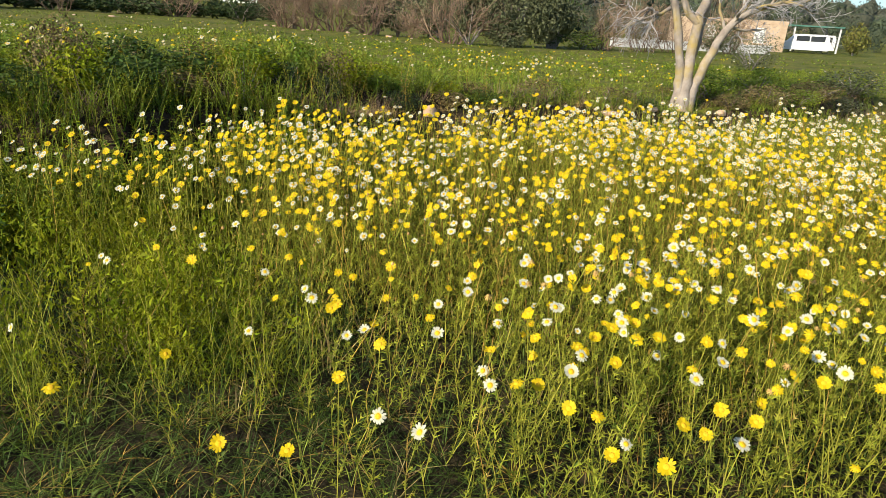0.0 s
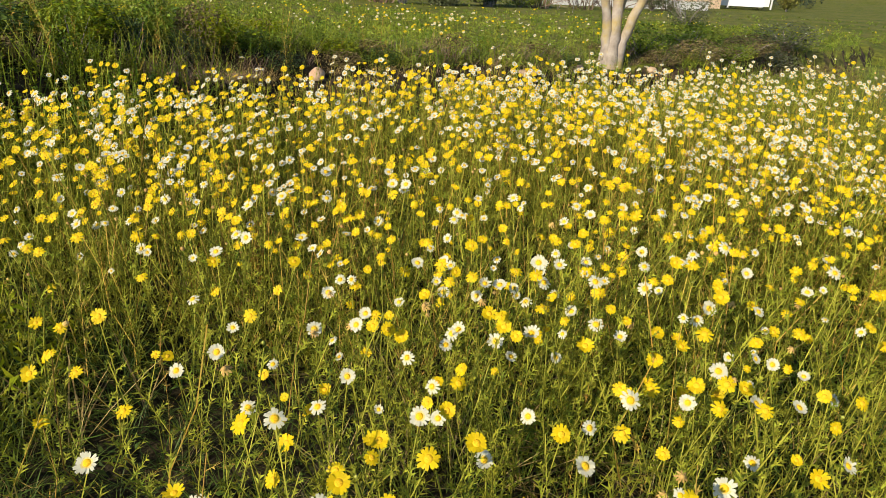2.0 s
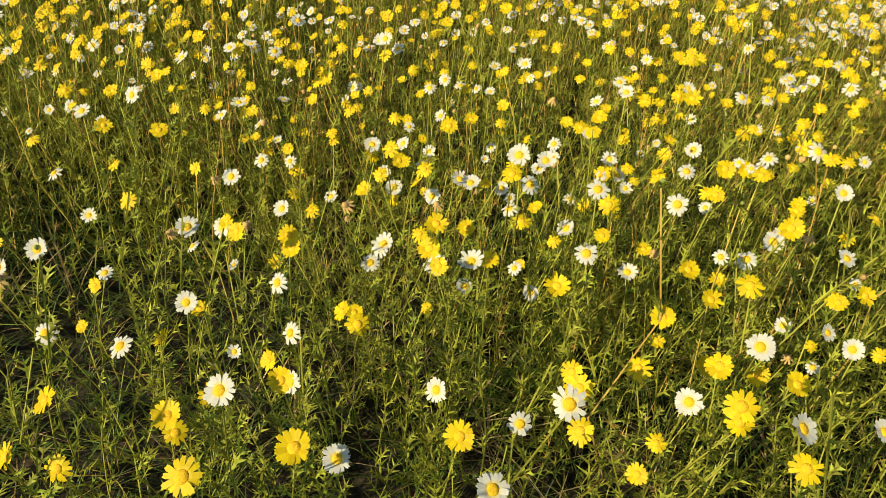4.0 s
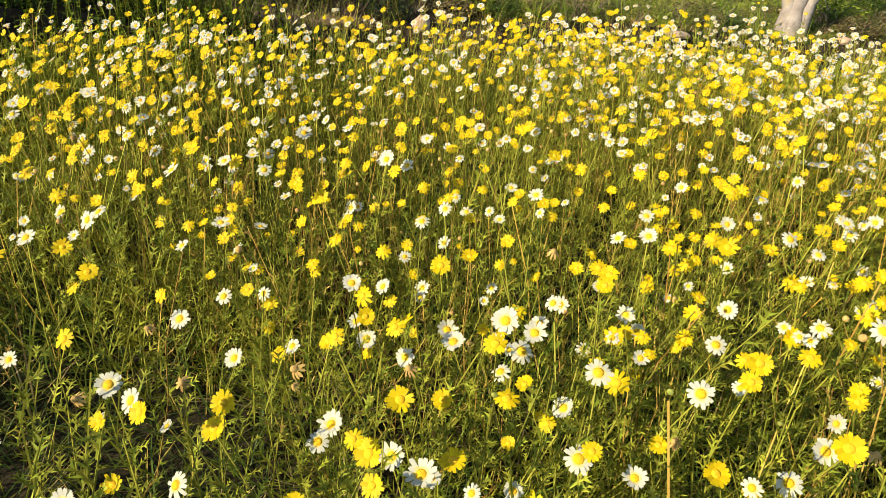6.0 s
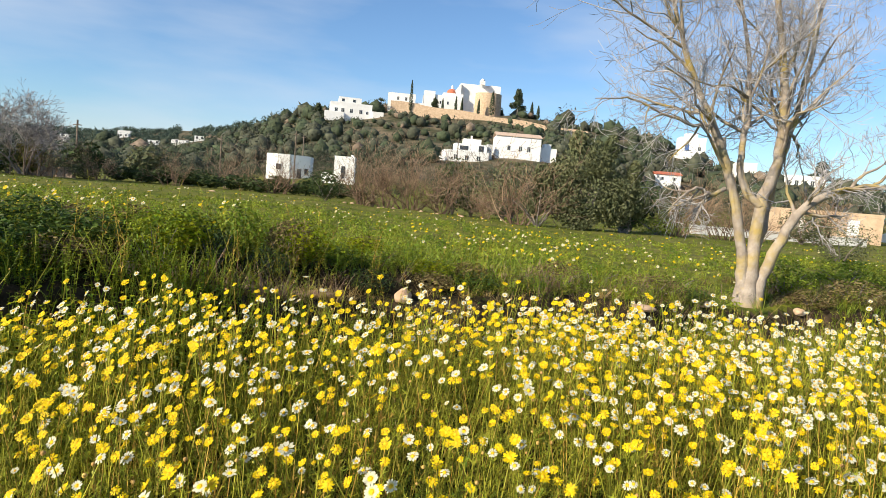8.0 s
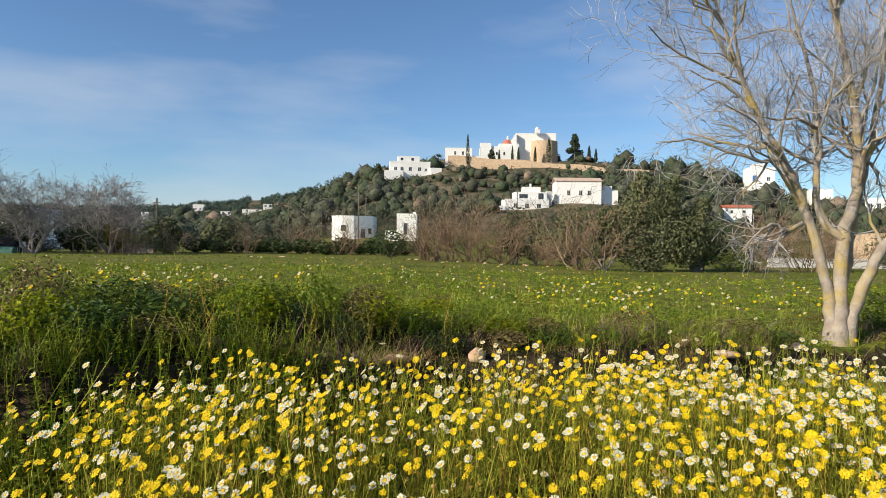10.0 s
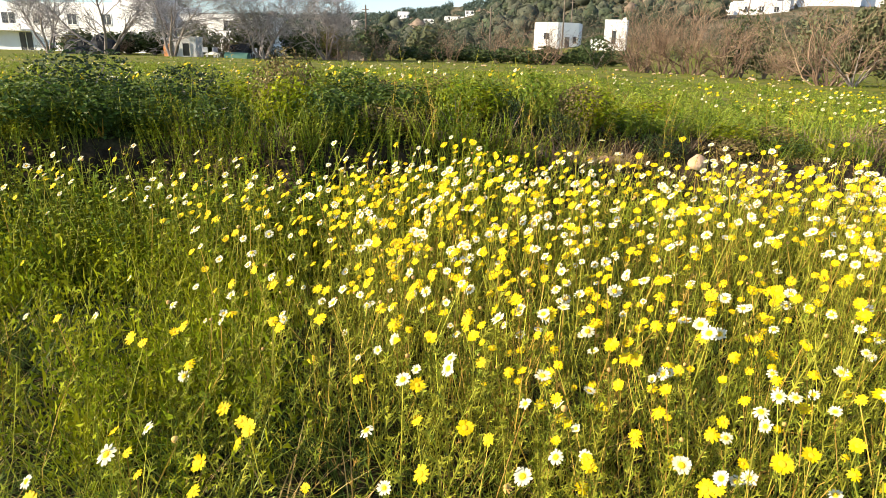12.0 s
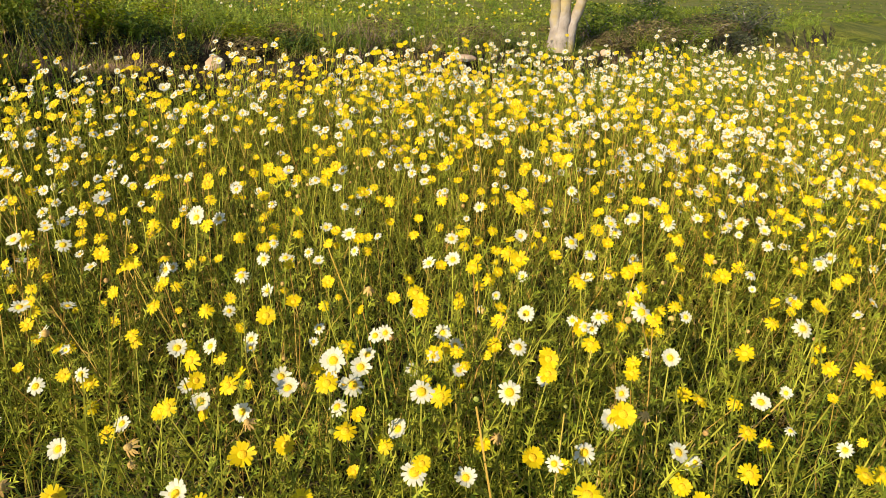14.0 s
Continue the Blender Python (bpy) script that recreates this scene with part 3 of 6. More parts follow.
            nd /= np.linalg.norm(nd)
            branch(limbs, g, fine[i], nd, g.uniform(0.34, 0.55) if low else g.uniform(0.45, 0.8) if name == "right" else g.uniform(0.75, 1.4), min(rr[i] * 0.7, 0.020), 1, 3 if low else 4, 0.16 if low else 0.02, wander=0.26, thin=0.0022)
    solid("branch", joined(limbs[1]), BARK, tree, smooth=True)
    solid("side_branch", joined(limbs[2]), TWIG, tree)
    solid("twig", joined(limbs[3] + limbs[4]), TWIG, tree)


def bare_tree(x, y, tall, seed, stems=5, label="leafless multi-stemmed tree at field edge", spread_out=0.55, bark=GREYBARK, twig=DARKTWIG, depth=3):
    g = np.random.default_rng(seed)
    tree = empty("bare_tree", pose(x, y, float(height(x, y)) - 0.05), label, "tree", "bare trees round the field")
    limbs = {k: [] for k in range(6)}
    for k in range(stems):
        a = 2 * np.pi * (k + g.uniform(-0.3, 0.3)) / stems
        d = np.array([np.cos(a) * spread_out * g.uniform(0.5, 1.7), np.sin(a) * spread_out * g.uniform(0.5, 1.5), 1.0])
        branch(limbs, g, (np.cos(a) * 0.02 * tall, np.sin(a) * 0.02 * tall, 0), d / np.linalg.norm(d), tall * g.uniform(0.52, 0.66), 0.014 * tall, 0, depth, 0.09, wander=0.15, thin=0.00022 * y, fan=(0.40, 1.0))
    solid("trunk", joined(limbs[0]), bark, tree, smooth=True)
    solid("branch", joined(limbs[1] + limbs[2]), twig, tree)
    if limbs[3]:
        solid("twig", joined(limbs[3] + limbs[4]), twig, tree)
    return tree


def brushwood(x, y, tall, wide, seed, mat=BROWNTWIG, label="brown leafless thicket bush beside stony bare earth", stems=18, depth=3):
    """A bush of many thin stems with no leaves."""
    g = np.random.default_rng(seed)
    bush = empty("bare_bush", pose(x, y, float(height(x, y)) - 0.05), label, "bush", "bare bushes along the field")
    limbs = {k: [] for k in range(6)}
    for k in range(stems):
        a, off = g.uniform(0, 2 * np.pi), g.uniform(0, 0.55) * wide
        d = np.array([np.cos(a) * g.uniform(0.1, 1.0), np.sin(a) * g.uniform(0.1, 1.0), 1.0])
        branch(limbs, g, (np.cos(a) * off, np.sin(a) * off * 0.6, 0), d / np.linalg.norm(d), tall * g.uniform(0.45, 0.9), 0.011 * tall, 1, depth, 0.02, sides=3, wander=0.24, thin=0.006, fan=(0.4, 1.1))
    solid("stem", joined(limbs[1]), mat, bush)
    solid("twig", joined(limbs[2] + limbs[3]), mat, bush)


def leafy_bush(x, y, tall, wide, seed, mat, label, leaves=2600, leaf=0.055, name="bush", category="bush", group="", z=None, stems=8):
    bush = empty(name, pose(x, y, float(height(x, y)) - 0.05 if z is None else z), label, category, group)
    v, f, m = leaf_clump(seed, leaves, leaf, stems=stems)
    v = v * (wide, wide, tall / 1.9)
    solid("foliage", (v, f[m == 0], 0), mat, bush)
    if stems:
        solid("stem", (v, f[m == 1], 0), GREYBARK, bush)
    return bush


near_tree()
for x, y, tall, seed, stems, sp in ((-45.8, 48, 10.2, 21, 4, 0.75), (-39.3, 48.6, 9.2, 22, 5, 0.6), (-31.2, 50.0, 7.6, 23, 5, 0.55), (-28.6, 56, 7.4, 24, 5, 0.55), (-54.5, 50, 8.8, 25, 4, 0.6)):
    bare_tree(x, y, tall, seed, stems, spread_out=sp, depth=4)

# thickets at the far side of the field
for x, y, tall, wide, seed in ((-0.7, 36.8, 3.1, 0.7, 31), (0.6, 36.2, 2.9, 1.0, 32), (1.9, 36.0, 3.7, 1.2, 33), (3.5, 35.5, 3.1, 0.8, 34), (5.7, 33.8, 1.5, 0.4, 35)):
    brushwood(x, y, tall, wide, seed)
for x, y, tall, wide, seed in ((6.2, 27.9, 3.3, 0.8, 36), (13.6, 29.0, 2.6, 1.6, 37), (16.6, 30.0, 2.4, 1.6, 38), (19.5, 32.0, 2.3, 1.5, 39), (-9.8, 62.0, 4.2, 2.4, 40), (-14.2, 66.0, 4.0, 2.6, 41), (24.5, 34.0, 3.0, 1.6, 43)):
    brushwood(x, y, tall, wide, seed, BROWNTWIG, "grey-brown leafless thicket bush at field edge")
bare_tree(6.75, 27.0, 2.3, 44, 8, "pale many-stemmed shrub beside dark evergreen", 0.6, GREYBARK, BROWNTWIG, 2)


def lobed_shrub(x, y, lobes, mat, label, seed, leaves=1300, leaf=0.055):
    """An evergreen shrub of several uneven lobes: (x, y, z, width, height) each."""
    shrub = empty("evergreen_shrub", pose(x, y, float(height(x, y)) - 0.05), label, "shrub")
    for k, (lx, ly, lz, w, h) in enumerate(lobes):
        v, f, m = leaf_clump(seed + k, leaves, leaf / w, hollow=0.35)
        solid("foliage", (v * (w, w, h / 1.9) + (lx, ly, lz), f, m), mat, shrub)
    solid("trunk", joined([tube([(0.1 * i - 0.15, 0, 0), (0.2 * i - 0.3, 0.1, 1.0), (0.4 * i - 0.6, 0.1, 1.9)], [0.07, 0.05, 0.03], 6) for i in range(4)]), GREYBARK, shrub)


lobed_shrub(8.8, 27.4, ((-0.8, 0, 0.1, 1.1, 2.3), (0.5, 0.0, 0.1, 1.25, 2.6), (-0.2, 0.3, 1.5, 1.2, 2.5), (1.3, 0, 0.0, 1.1, 2.5), (-1.5, 0.2, 0.5, 0.9, 2.0), (0.5, 0.1, 1.9, 0.9, 1.9), (1.6, 0.3, 1.0, 0.9, 1.8), (-0.3, -0.3, -0.3, 0.9, 1.6), (-1.0, 0.2, 1.4, 0.8, 1.7), (-1.9, 0.1, 1.5, 0.45, 1.2), (-0.5, 0.2, 3.0, 0.42, 1.2), (0.9, 0.1, 2.9, 0.38, 1.2), (2.1, 0.2, 2.0, 0.42, 1.1), (2.3, 0.0, 0.6, 0.55, 1.3), (-2.2, 0.1, 0.3, 0.5, 1.3)), OLIVE, "large grey-green evergreen shrub at far field edge", 51, 1900, 0.062)
for x, y, tall, wide, mat, seed in ((5.2, 36.0, 2.6, 1.1, OLIVE, 191), (6.8, 35.0, 2.3, 1.2, OLIVE, 192), (4.4, 38.0, 3.3, 1.4, DARKLEAF, 193), (8.0, 38.5, 3.6, 1.6, OLIVE, 194), (12.3, 31.0, 2.6, 1.3, DARKLEAF, 195), (-3.2, 42.0, 2.0, 1.3, DARKLEAF, 196)):
    leafy_bush(x, y, tall, wide, seed, mat, "grey-green bush behind the bare thicket", 1100, 0.075, "field_bush", "bush", "bushes behind the thicket")
leafy_bush(12.6, 28.6, 0.9, 1.1, 197, LUSH, "low bright green bush at field edge", 900, 0.06, "field_bush", "bush", "bushes behind the thicket")
lobed_shrub(10.9, 28.2, ((0, 0, 0, 0.9, 2.0), (-0.6, 0.1, 0.2, 0.7, 2.4)), DARKLEAF, "dark evergreen shrub beside large one", 58, 700)
leafy_bush(11.2, 15.2, 1.05, 0.85, 53, OLIVE, "low rounded olive-green bush on grass", 2200, 0.035)
leafy_bush(22.5, 33.0, 1.9, 1.3, 54, OLIVE, "rounded olive-green bush before stone house", 1500, 0.06)

# hedge and garden greenery behind the field
for k in range(16):
    x = -24 + k * 1.45
    leafy_bush(x, 63 + 1.2 * math.sin(k * 1.9), 1.45 + 0.3 * math.sin(k * 2.7), 1.35, 60 + k, DARKLEAF, "dark green hedge bush behind the field", 420, 0.16, "hedge_bush", "bush", "hedge behind the field", stems=0)
for x, y, tall, wide, mat, seed in ((-47.5, 56, 2.6, 2.4, DARKLEAF, 81), (-43.0, 57, 3.0, 2.2, OLIVE, 82), (-36.2, 56, 4.1, 2.6, OLIVE, 83), (-33.0, 58, 3.0, 1.6, DARKLEAF, 84), (-26.5, 62, 3.2, 1.9, DARKLEAF, 85), (-50, 55, 2.2, 2.0, DARKLEAF, 86), (-57, 56, 2.4, 1.8, OLIVE, 87), (-22.5, 66, 3.4, 2.2, OLIVE, 88)):
    leafy_bush(x, y, tall, wide, seed, mat, "dark green garden bush before white house", 900, 0.13, "garden_bush", "bush", "garden bushes")
leafy_bush(-28.6, 57.0, 3.0, 1.25, 89, FRUITLEAF, "yellow-green citrus tree in garden", 1100, 0.10, "citrus_tree", "tree")
leafy_bush(56.5, 58.0, 3.2, 1.4, 90, FRUITLEAF, "yellow-green tree beside white car", 1000, 0.10, "citrus_tree", "tree")


g_row = np.random.default_rng(77)
for k in range(15):
    x = -60 + 2.55 * k + g_row.uniform(-0.8, 0.8)
    leafy_bush(x, 56.5 + g_row.uniform(-2.5, 3), g_row.uniform(1.1, 2.6), g_row.uniform(1.0, 1.9), 160 + k, OLIVE if k % 3 else DARKLEAF, "grey-green shrub in the garden before white house", 700, 0.085, "garden_shrub", "bush", "garden shrubs")
for x, y, tall, wide, seed in ((-56.0, 53.5, 2.4, 1.4, 181), (-49.0, 53.0, 2.0, 1.3, 182), (-36.5, 52.0, 1.8, 1.2, 183), (-27.0, 55.0, 2.6, 1.6, 184), (-23.5, 58.0, 2.8, 1.8, 185), (-18.5, 61.0, 3.0, 1.8, 186)):
    brushwood(x, y, tall, wide, seed, BROWNTWIG, "grey-brown leafless thicket bush in the garden", 12, 3)


def pine(x, y, tall, wide, seed, label="tall dark pine tree", z=None, lift=0.35, leaves=1500, leaf=0.2, mat=PINE):
    tree = empty("pine_tree", pose(x, y, float(height(x, y)) - 0.1 if z is None else z), label, "tree")
    solid("trunk", tube([(0, 0, 0), (0.02 * tall, 0, 0.5 * tall), (0, 0.01 * tall, 0.95 * tall)], [0.022 * tall, 0.015 * tall, 0.004 * tall], 7), GREYBARK, tree)
    g = np.random.default_rng(seed)
    for k in range(7):
        t, a = k / 6, 2.4 * k
        w = wide * (0.62 - 0.25 * t) * g.uniform(0.85, 1.15)
        v, f, m = leaf_clump(seed + k, leaves // 6, leaf / w, hollow=0.3)
        c = (0.5 * wide * (1 - t) * math.cos(a), 0.5 * wide * (1 - t) * math.sin(a), tall * (lift + (1 - lift) * 0.72 * t))
        solid("crown", (v * (w, w, tall * (1 - lift) * 0.17) + c, f, m), mat, tree)


pine(-66.5, 75, 13.4, 3.9, 91)
pine(-80, 100, 11, 4.0, 92)

# ---- the meadow ----
def edge(x):
    """How far ahead the thick of the flowers reaches."""
    return np.interp(x, [-6, -1.8, -0.4, 1.0, 2.4, 5.0, 8.0], [2.9, 3.45, 4.25, 4.55, 4.60, 4.45, 4.2])


def patchy(x, y, s=1.0, k=0.0):
    return 0.5 + 0.25 * (np.sin(2.3 * s * x + 1.1 * s * y + k) + np.sin(1.7 * s * y - 2.9 * s * x + 2.1 * k + 1) * np.cos(3.7 * s * y + k))


def thickness(x, y):
    """Flowers to the square metre."""
    inside = smooth_step(x + 0.22 + 0.42 * (y - 1.2), -0.5, 0.5)
    front = smooth_step(y + 0.30 * x, 0.85, 2.05)
    far = 1 - smooth_step(y, edge(x) - 0.25, edge(x) + 0.35)
    right = 1 - 0.6 * smooth_step(x - 0.25 * y, 1.6, 2.8)
    full = (410 + 40 * smooth_step(y, 2.2, 3.2)) * inside * (0.12 + 0.88 * front) * right * (0.45 + 0.85 * patchy(x, y, 1.0))
    loose = (60 + 95 * smooth_step(-x, 0.7, 1.3)) * smooth_step(y, 1.7, 3.0) * (0.3 + 1.2 * patchy(x, y, 1.3, 2))
    return np.maximum(full, loose) * (1 - 0.88 * gap(x, y)) * far * smooth_step(x, -5.5, -3.0)


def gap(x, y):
    """The openings at the near edge of the flowers and among the herbs, where little stands and darker grass mimics
    shade.
    """
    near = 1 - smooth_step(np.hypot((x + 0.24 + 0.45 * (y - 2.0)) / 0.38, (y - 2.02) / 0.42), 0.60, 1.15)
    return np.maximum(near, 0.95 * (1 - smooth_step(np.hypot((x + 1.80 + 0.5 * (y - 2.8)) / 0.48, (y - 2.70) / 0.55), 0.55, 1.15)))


def strewn(n, x0, x1, y0, y1, chance):
    x, y = rng.uniform(x0, x1, n), rng.uniform(y0, y1, n)
    keep = rng.uniform(0, 1, n) < chance(x, y)
    return x[keep], y[keep]


WHITE_RINGS = [petal_ring(n, 100 + n, dr) for n, dr in ((13, 0.05), (12, -0.12), (14, 0.16), (11, -0.3))]
FULL_RINGS = [petal_ring(n, 200 + k, dr, True) for k, (n, dr) in enumerate(((14, 0.03), (13, -0.10), (15, 0.12), (12, -0.28), (16, 0.05), (13, 0.2)))]
STEMS = [leafy_stem(300 + k) for k in range(6)]
THIN_STEMS = [leafy_stem(320 + k, 13, 1, 1.6, 0.07, 3) for k in range(5)]
FAR_STEMS = [leafy_stem(340 + k, 8, 1, 1.8, 0.05, 3) for k in range(5)]
FAR_RINGS = [far_petals(n, 150 + n, dr) for n, dr in ((12, 0.05), (11, -0.12), (13, 0.16), (10, -0.3))]
DOME = low_dome(0.36, 0.17)
CUP = calyx()

# flowers told apart one by one: x, y, height of the head
WHITE_HEADS = [(-0.339, 1.340, 0.519), (0.157, 1.020, 0.543), (-0.121, 2.063, 0.563), (0.362, 2.434, 0.555), (1.176, 2.140, 0.511), (-1.256, 3.813, 0.691), (-1.437, 3.737, 0.659), (0.364, 2.276, 0.602), (0.595, 1.555, 0.501), (0.471, 1.791, 0.494), (0.448, 1.218, 0.571), (0.262, 1.530, 0.477), (0.753, 1.358, 0.486), (0.470, 1.879, 0.456), (-0.166, 1.924, 0.579), (-0.009, 1.442, 0.480), (0.906, 1.577, 0.491), (0.167, 1.513, 0.508), (0.013, 2.375, 0.552), (0.650, 1.589, 0.478), (0.414, 1.500, 0.535), (0.129, 1.298, 0.541), (0.631, 1.636, 0.560), (0.669, 1.185, 0.548), (1.435, 2.125, 0.535), (0.054, 1.509, 0.487), (0.443, 1.944, 0.465), (0.321, 1.241, 0.503), (-0.441, 1.030, 0.466), (0.109, 0.804, 0.542)]
MORE_WHITE_HEADS = [(-0.237, 1.214, 0.442), (-0.082, 1.126, 0.518), (-0.516, 1.093, 0.468), (0.389, 1.223, 0.450), (-0.515, 1.351, 0.533), (-0.144, 1.851, 0.599), (-0.099, 1.979, 0.586), (0.111, 1.933, 0.478), (0.151, 1.818, 0.441), (0.545, 1.792, 0.441), (0.612, 1.856, 0.486), (0.680, 1.581, 0.444), (0.913, 1.863, 0.513), (0.828, 1.732, 0.536), (1.026, 1.611, 0.553), (0.818, 1.513, 0.507), (0.911, 1.652, 0.474), (0.314, 1.960, 0.492), (0.385, 1.598, 0.463), (0.020, 1.708, 0.478), (0.126, 2.235, 0.586), (-0.172, 1.661, 0.479), (-0.223, 1.890, 0.484), (-0.252, 1.696, 0.427), (0.451, 1.012, 0.581), (0.479, 0.961, 0.566), (-0.088, 1.234, 0.626), (0.236, 1.280, 0.448), (-0.043, 1.161, 0.537), (0.609, 1.268, 0.502)]
YELLOW_HEADS = [(-0.545, 1.833, 0.377), (0.171, 1.679, 0.474), (0.769, 2.071, 0.473), (0.200, 1.234, 0.526), (0.953, 2.029, 0.557), (-0.068, 1.371, 0.472), (-0.240, 2.316, 0.474), (-0.589, 1.187, 0.509), (-0.488, 1.282, 0.530), (-0.138, 1.007, 0.508), (-0.066, 1.014, 0.477), (0.169, 0.941, 0.518), (-0.032, 0.814, 0.503), (-0.131, 1.286, 0.587), (-0.216, 1.299, 0.480), (-0.211, 1.121, 0.502), (-0.140, 1.165, 0.466), (-1.156, 1.240, 0.500), (-0.697, 1.026, 0.456), (-0.823, 1.060, 0.461), (-1.012, 1.613, 0.358), (0.481, 1.085, 0.485), (0.181, 1.606, 0.499), (-0.079, 1.861, 0.487), (0.275, 2.088, 0.510), (0.290, 1.813, 0.478), (0.932, 1.943, 0.584), (0.838, 1.652, 0.535), (0.932, 1.685, 0.550), (0.872, 1.515, 0.555)]
MORE_YELLOW_HEADS = [(0.898, 1.995, 0.522), (1.325, 2.253, 0.481), (0.394, 1.666, 0.492), (0.461, 1.967, 0.525), (-0.105, 1.851, 0.448), (0.454, 1.717, 0.450), (0.682, 1.694, 0.499), (-0.118, 2.234, 0.536), (1.061, 2.022, 0.541), (-0.388, 1.776, 0.522), (-0.319, 1.513, 0.476), (-0.240, 2.787, 0.557), (-0.601, 2.040, 0.596), (-0.583, 1.525, 0.511), (-0.225, 1.271, 0.500), (0.359, 1.259, 0.491), (0.113, 1.197, 0.547), (0.754, 1.288, 0.492), (0.583, 1.336, 0.488), (0.661, 1.434, 0.478), (0.531, 1.488, 0.497), (0.453, 1.559, 0.495), (0.266, 1.493, 0.448), (0.183, 1.324, 0.523), (0.641, 1.227, 0.512), (0.700, 1.350, 0.467)]

x, y = strewn(66000, -5.5, 7.5, -0.6, 6.0, lambda a, b: thickness(a, b) / 769)
h = np.clip(rng.normal(0.50, 0.065, len(x)), 0.24, 0.68) * (0.72 + 0.28 * np.maximum(smooth_step(x + 0.9 + 0.3 * (y - 1.2), -0.3, 0.6), smooth_step(y, 2.0, 2.9))) + 0.04 * smooth_step(y, 2.2, 4.5)
white = rng.uniform(0, 1, len(x)) < np.clip(0.30 + 0.30 * smooth_step(x - 0.1 * y, 0.5, 2.6) + 0.32 * smooth_step(-x - 0.35 * y, -0.6, 0.8) + 0.2 * smooth_step(y, 3.2, 4.6) + 0.25 * (patchy(x, y, 0.8, 4) - 0.5), 0.15, 0.85)
size = np.clip(rng.normal(0.0140, 0.0028, len(x)) + 0.0016 * smooth_step(y, 2.2, 3.5), 0.0085, 0.0215)
for row, is_white in [(r, True) for r in WHITE_HEADS + MORE_WHITE_HEADS] + [(r, False) for r in YELLOW_HEADS + MORE_YELLOW_HEADS]:
    clear = np.hypot(x - row[0], y - row[1]) > 0.045
    x, y, h, white, size = x[clear], y[clear], h[clear], white[clear], size[clear]
    x, y, white, size = np.append(x, row[0]), np.append(y, row[1]), np.append(white, is_white), np.append(size, rng.uniform(0.0150, 0.0192))
    h = np.append(h, row[2] - float(height(row[0], row[1])))
KNOWN = len(WHITE_HEADS) + len(MORE_WHITE_HEADS) + len(YELLOW_HEADS) + len(MORE_YELLOW_HEADS)
P = on_ground(x, y, 0.01)
kind = rng.uniform(0, 1, len(x))
kind[-KNOWN:] = 0.5
faded, bud = kind < 0.09, (kind >= 0.09) & (kind < 0.15)
lean = rng.normal(0, 0.15, (len(x), 2))
lean[-KNOWN:] = 0
root = P.copy()
root[:, :2] -= lean * h[:, None]
head = P + np.stack([0 * h, 0 * h, h + 0.01], -1)
normal = np.stack([-0.32 + rng.normal(0, 0.24, len(x)), -0.58 + rng.normal(0, 0.22, len(x)), np.full(len(x), 0.74)], -1)
spin, yaw = rng.uniform(0, 6.28, len(x)), rng.uniform(0, 6.28, len(x))
reddish = rng.uniform(0, 1, len(x)) < 0.10 + 0.35 * patchy(x, y, 1.6, 3) * (1 - smooth_step(y, 2.6, 3.8))
near = (np.abs(x - 0.38) < 0.95) & (y > 0.7) & (y < 2.15) & ~bud
single = np.flatnonzero(near)
order = np.argsort(np.hypot(x[single] - 0.38, y[single] - 1.2))
single = single[order][:240]
solo = np.zeros(len(x), bool)
solo[single] = True
solo[-KNOWN:] = True


def blooms():
    """The nearer flowers, each a thing of its own with stem, petals and disc."""
    ring_w = [mesh_of("petals", v, f, [WHITE, CREAM], m) for v, f, m in FULL_RINGS]
    ring_y = [mesh_of("petals", v, f, [YELLOW, YELLOW], m) for v, f, m in FULL_RINGS]
    eye = mesh_of("disc", *dome(0.36, 0.17, 12)[:2], [DISC], smooth=True)
    old = mesh_of("faded_disc", *dome(0.42, 0.50, 10)[:2], [FADED], smooth=True)
    wisp = mesh_of("shrivelled_petals", *[q for q in petal_ring(9, 9, -0.9)[:2]], [FADED])
    cup = mesh_of("calyx", CUP[0], CUP[1], [STEM], smooth=True)
    stalk = [mesh_of("stem", v, f, [STEM, FEATHER], m) for v, f, m in STEMS]
    for i in np.flatnonzero(solo):
        name = "faded_daisy" if faded[i] else "white_daisy" if white[i] else "yellow_daisy"
        label = "withered brown daisy head on a thin stem" if faded[i] else "white daisy with yellow disc among meadow grass" if white[i] else "bright yellow crown daisy among meadow grass"
        flower = empty(name, pose(*root[i]), label, "flower", "daisies in the meadow")
        at = Matrix.Translation(-Vector(root[i]))
        m = placed(root[i:i + 1], yaw[i:i + 1], h[i:i + 1], lean[i:i + 1])[0]
        st = new("stem", stalk[i % 6])
        st.parent, st.matrix_basis = flower, at @ Matrix(m.tolist())
        m = faced(head[i:i + 1], normal[i:i + 1], spin[i:i + 1], size[i:i + 1] * (0.75 if faded[i] else 1))[0]
        for part_name, me in (("calyx", cup), ("petals", wisp if faded[i] else (ring_w if white[i] else ring_y)[i % 6]), ("disc", old if faded[i] else eye)):
            ob = new(part_name, me)
            ob.parent, ob.matrix_basis = flower, at @ Matrix(m.tolist())


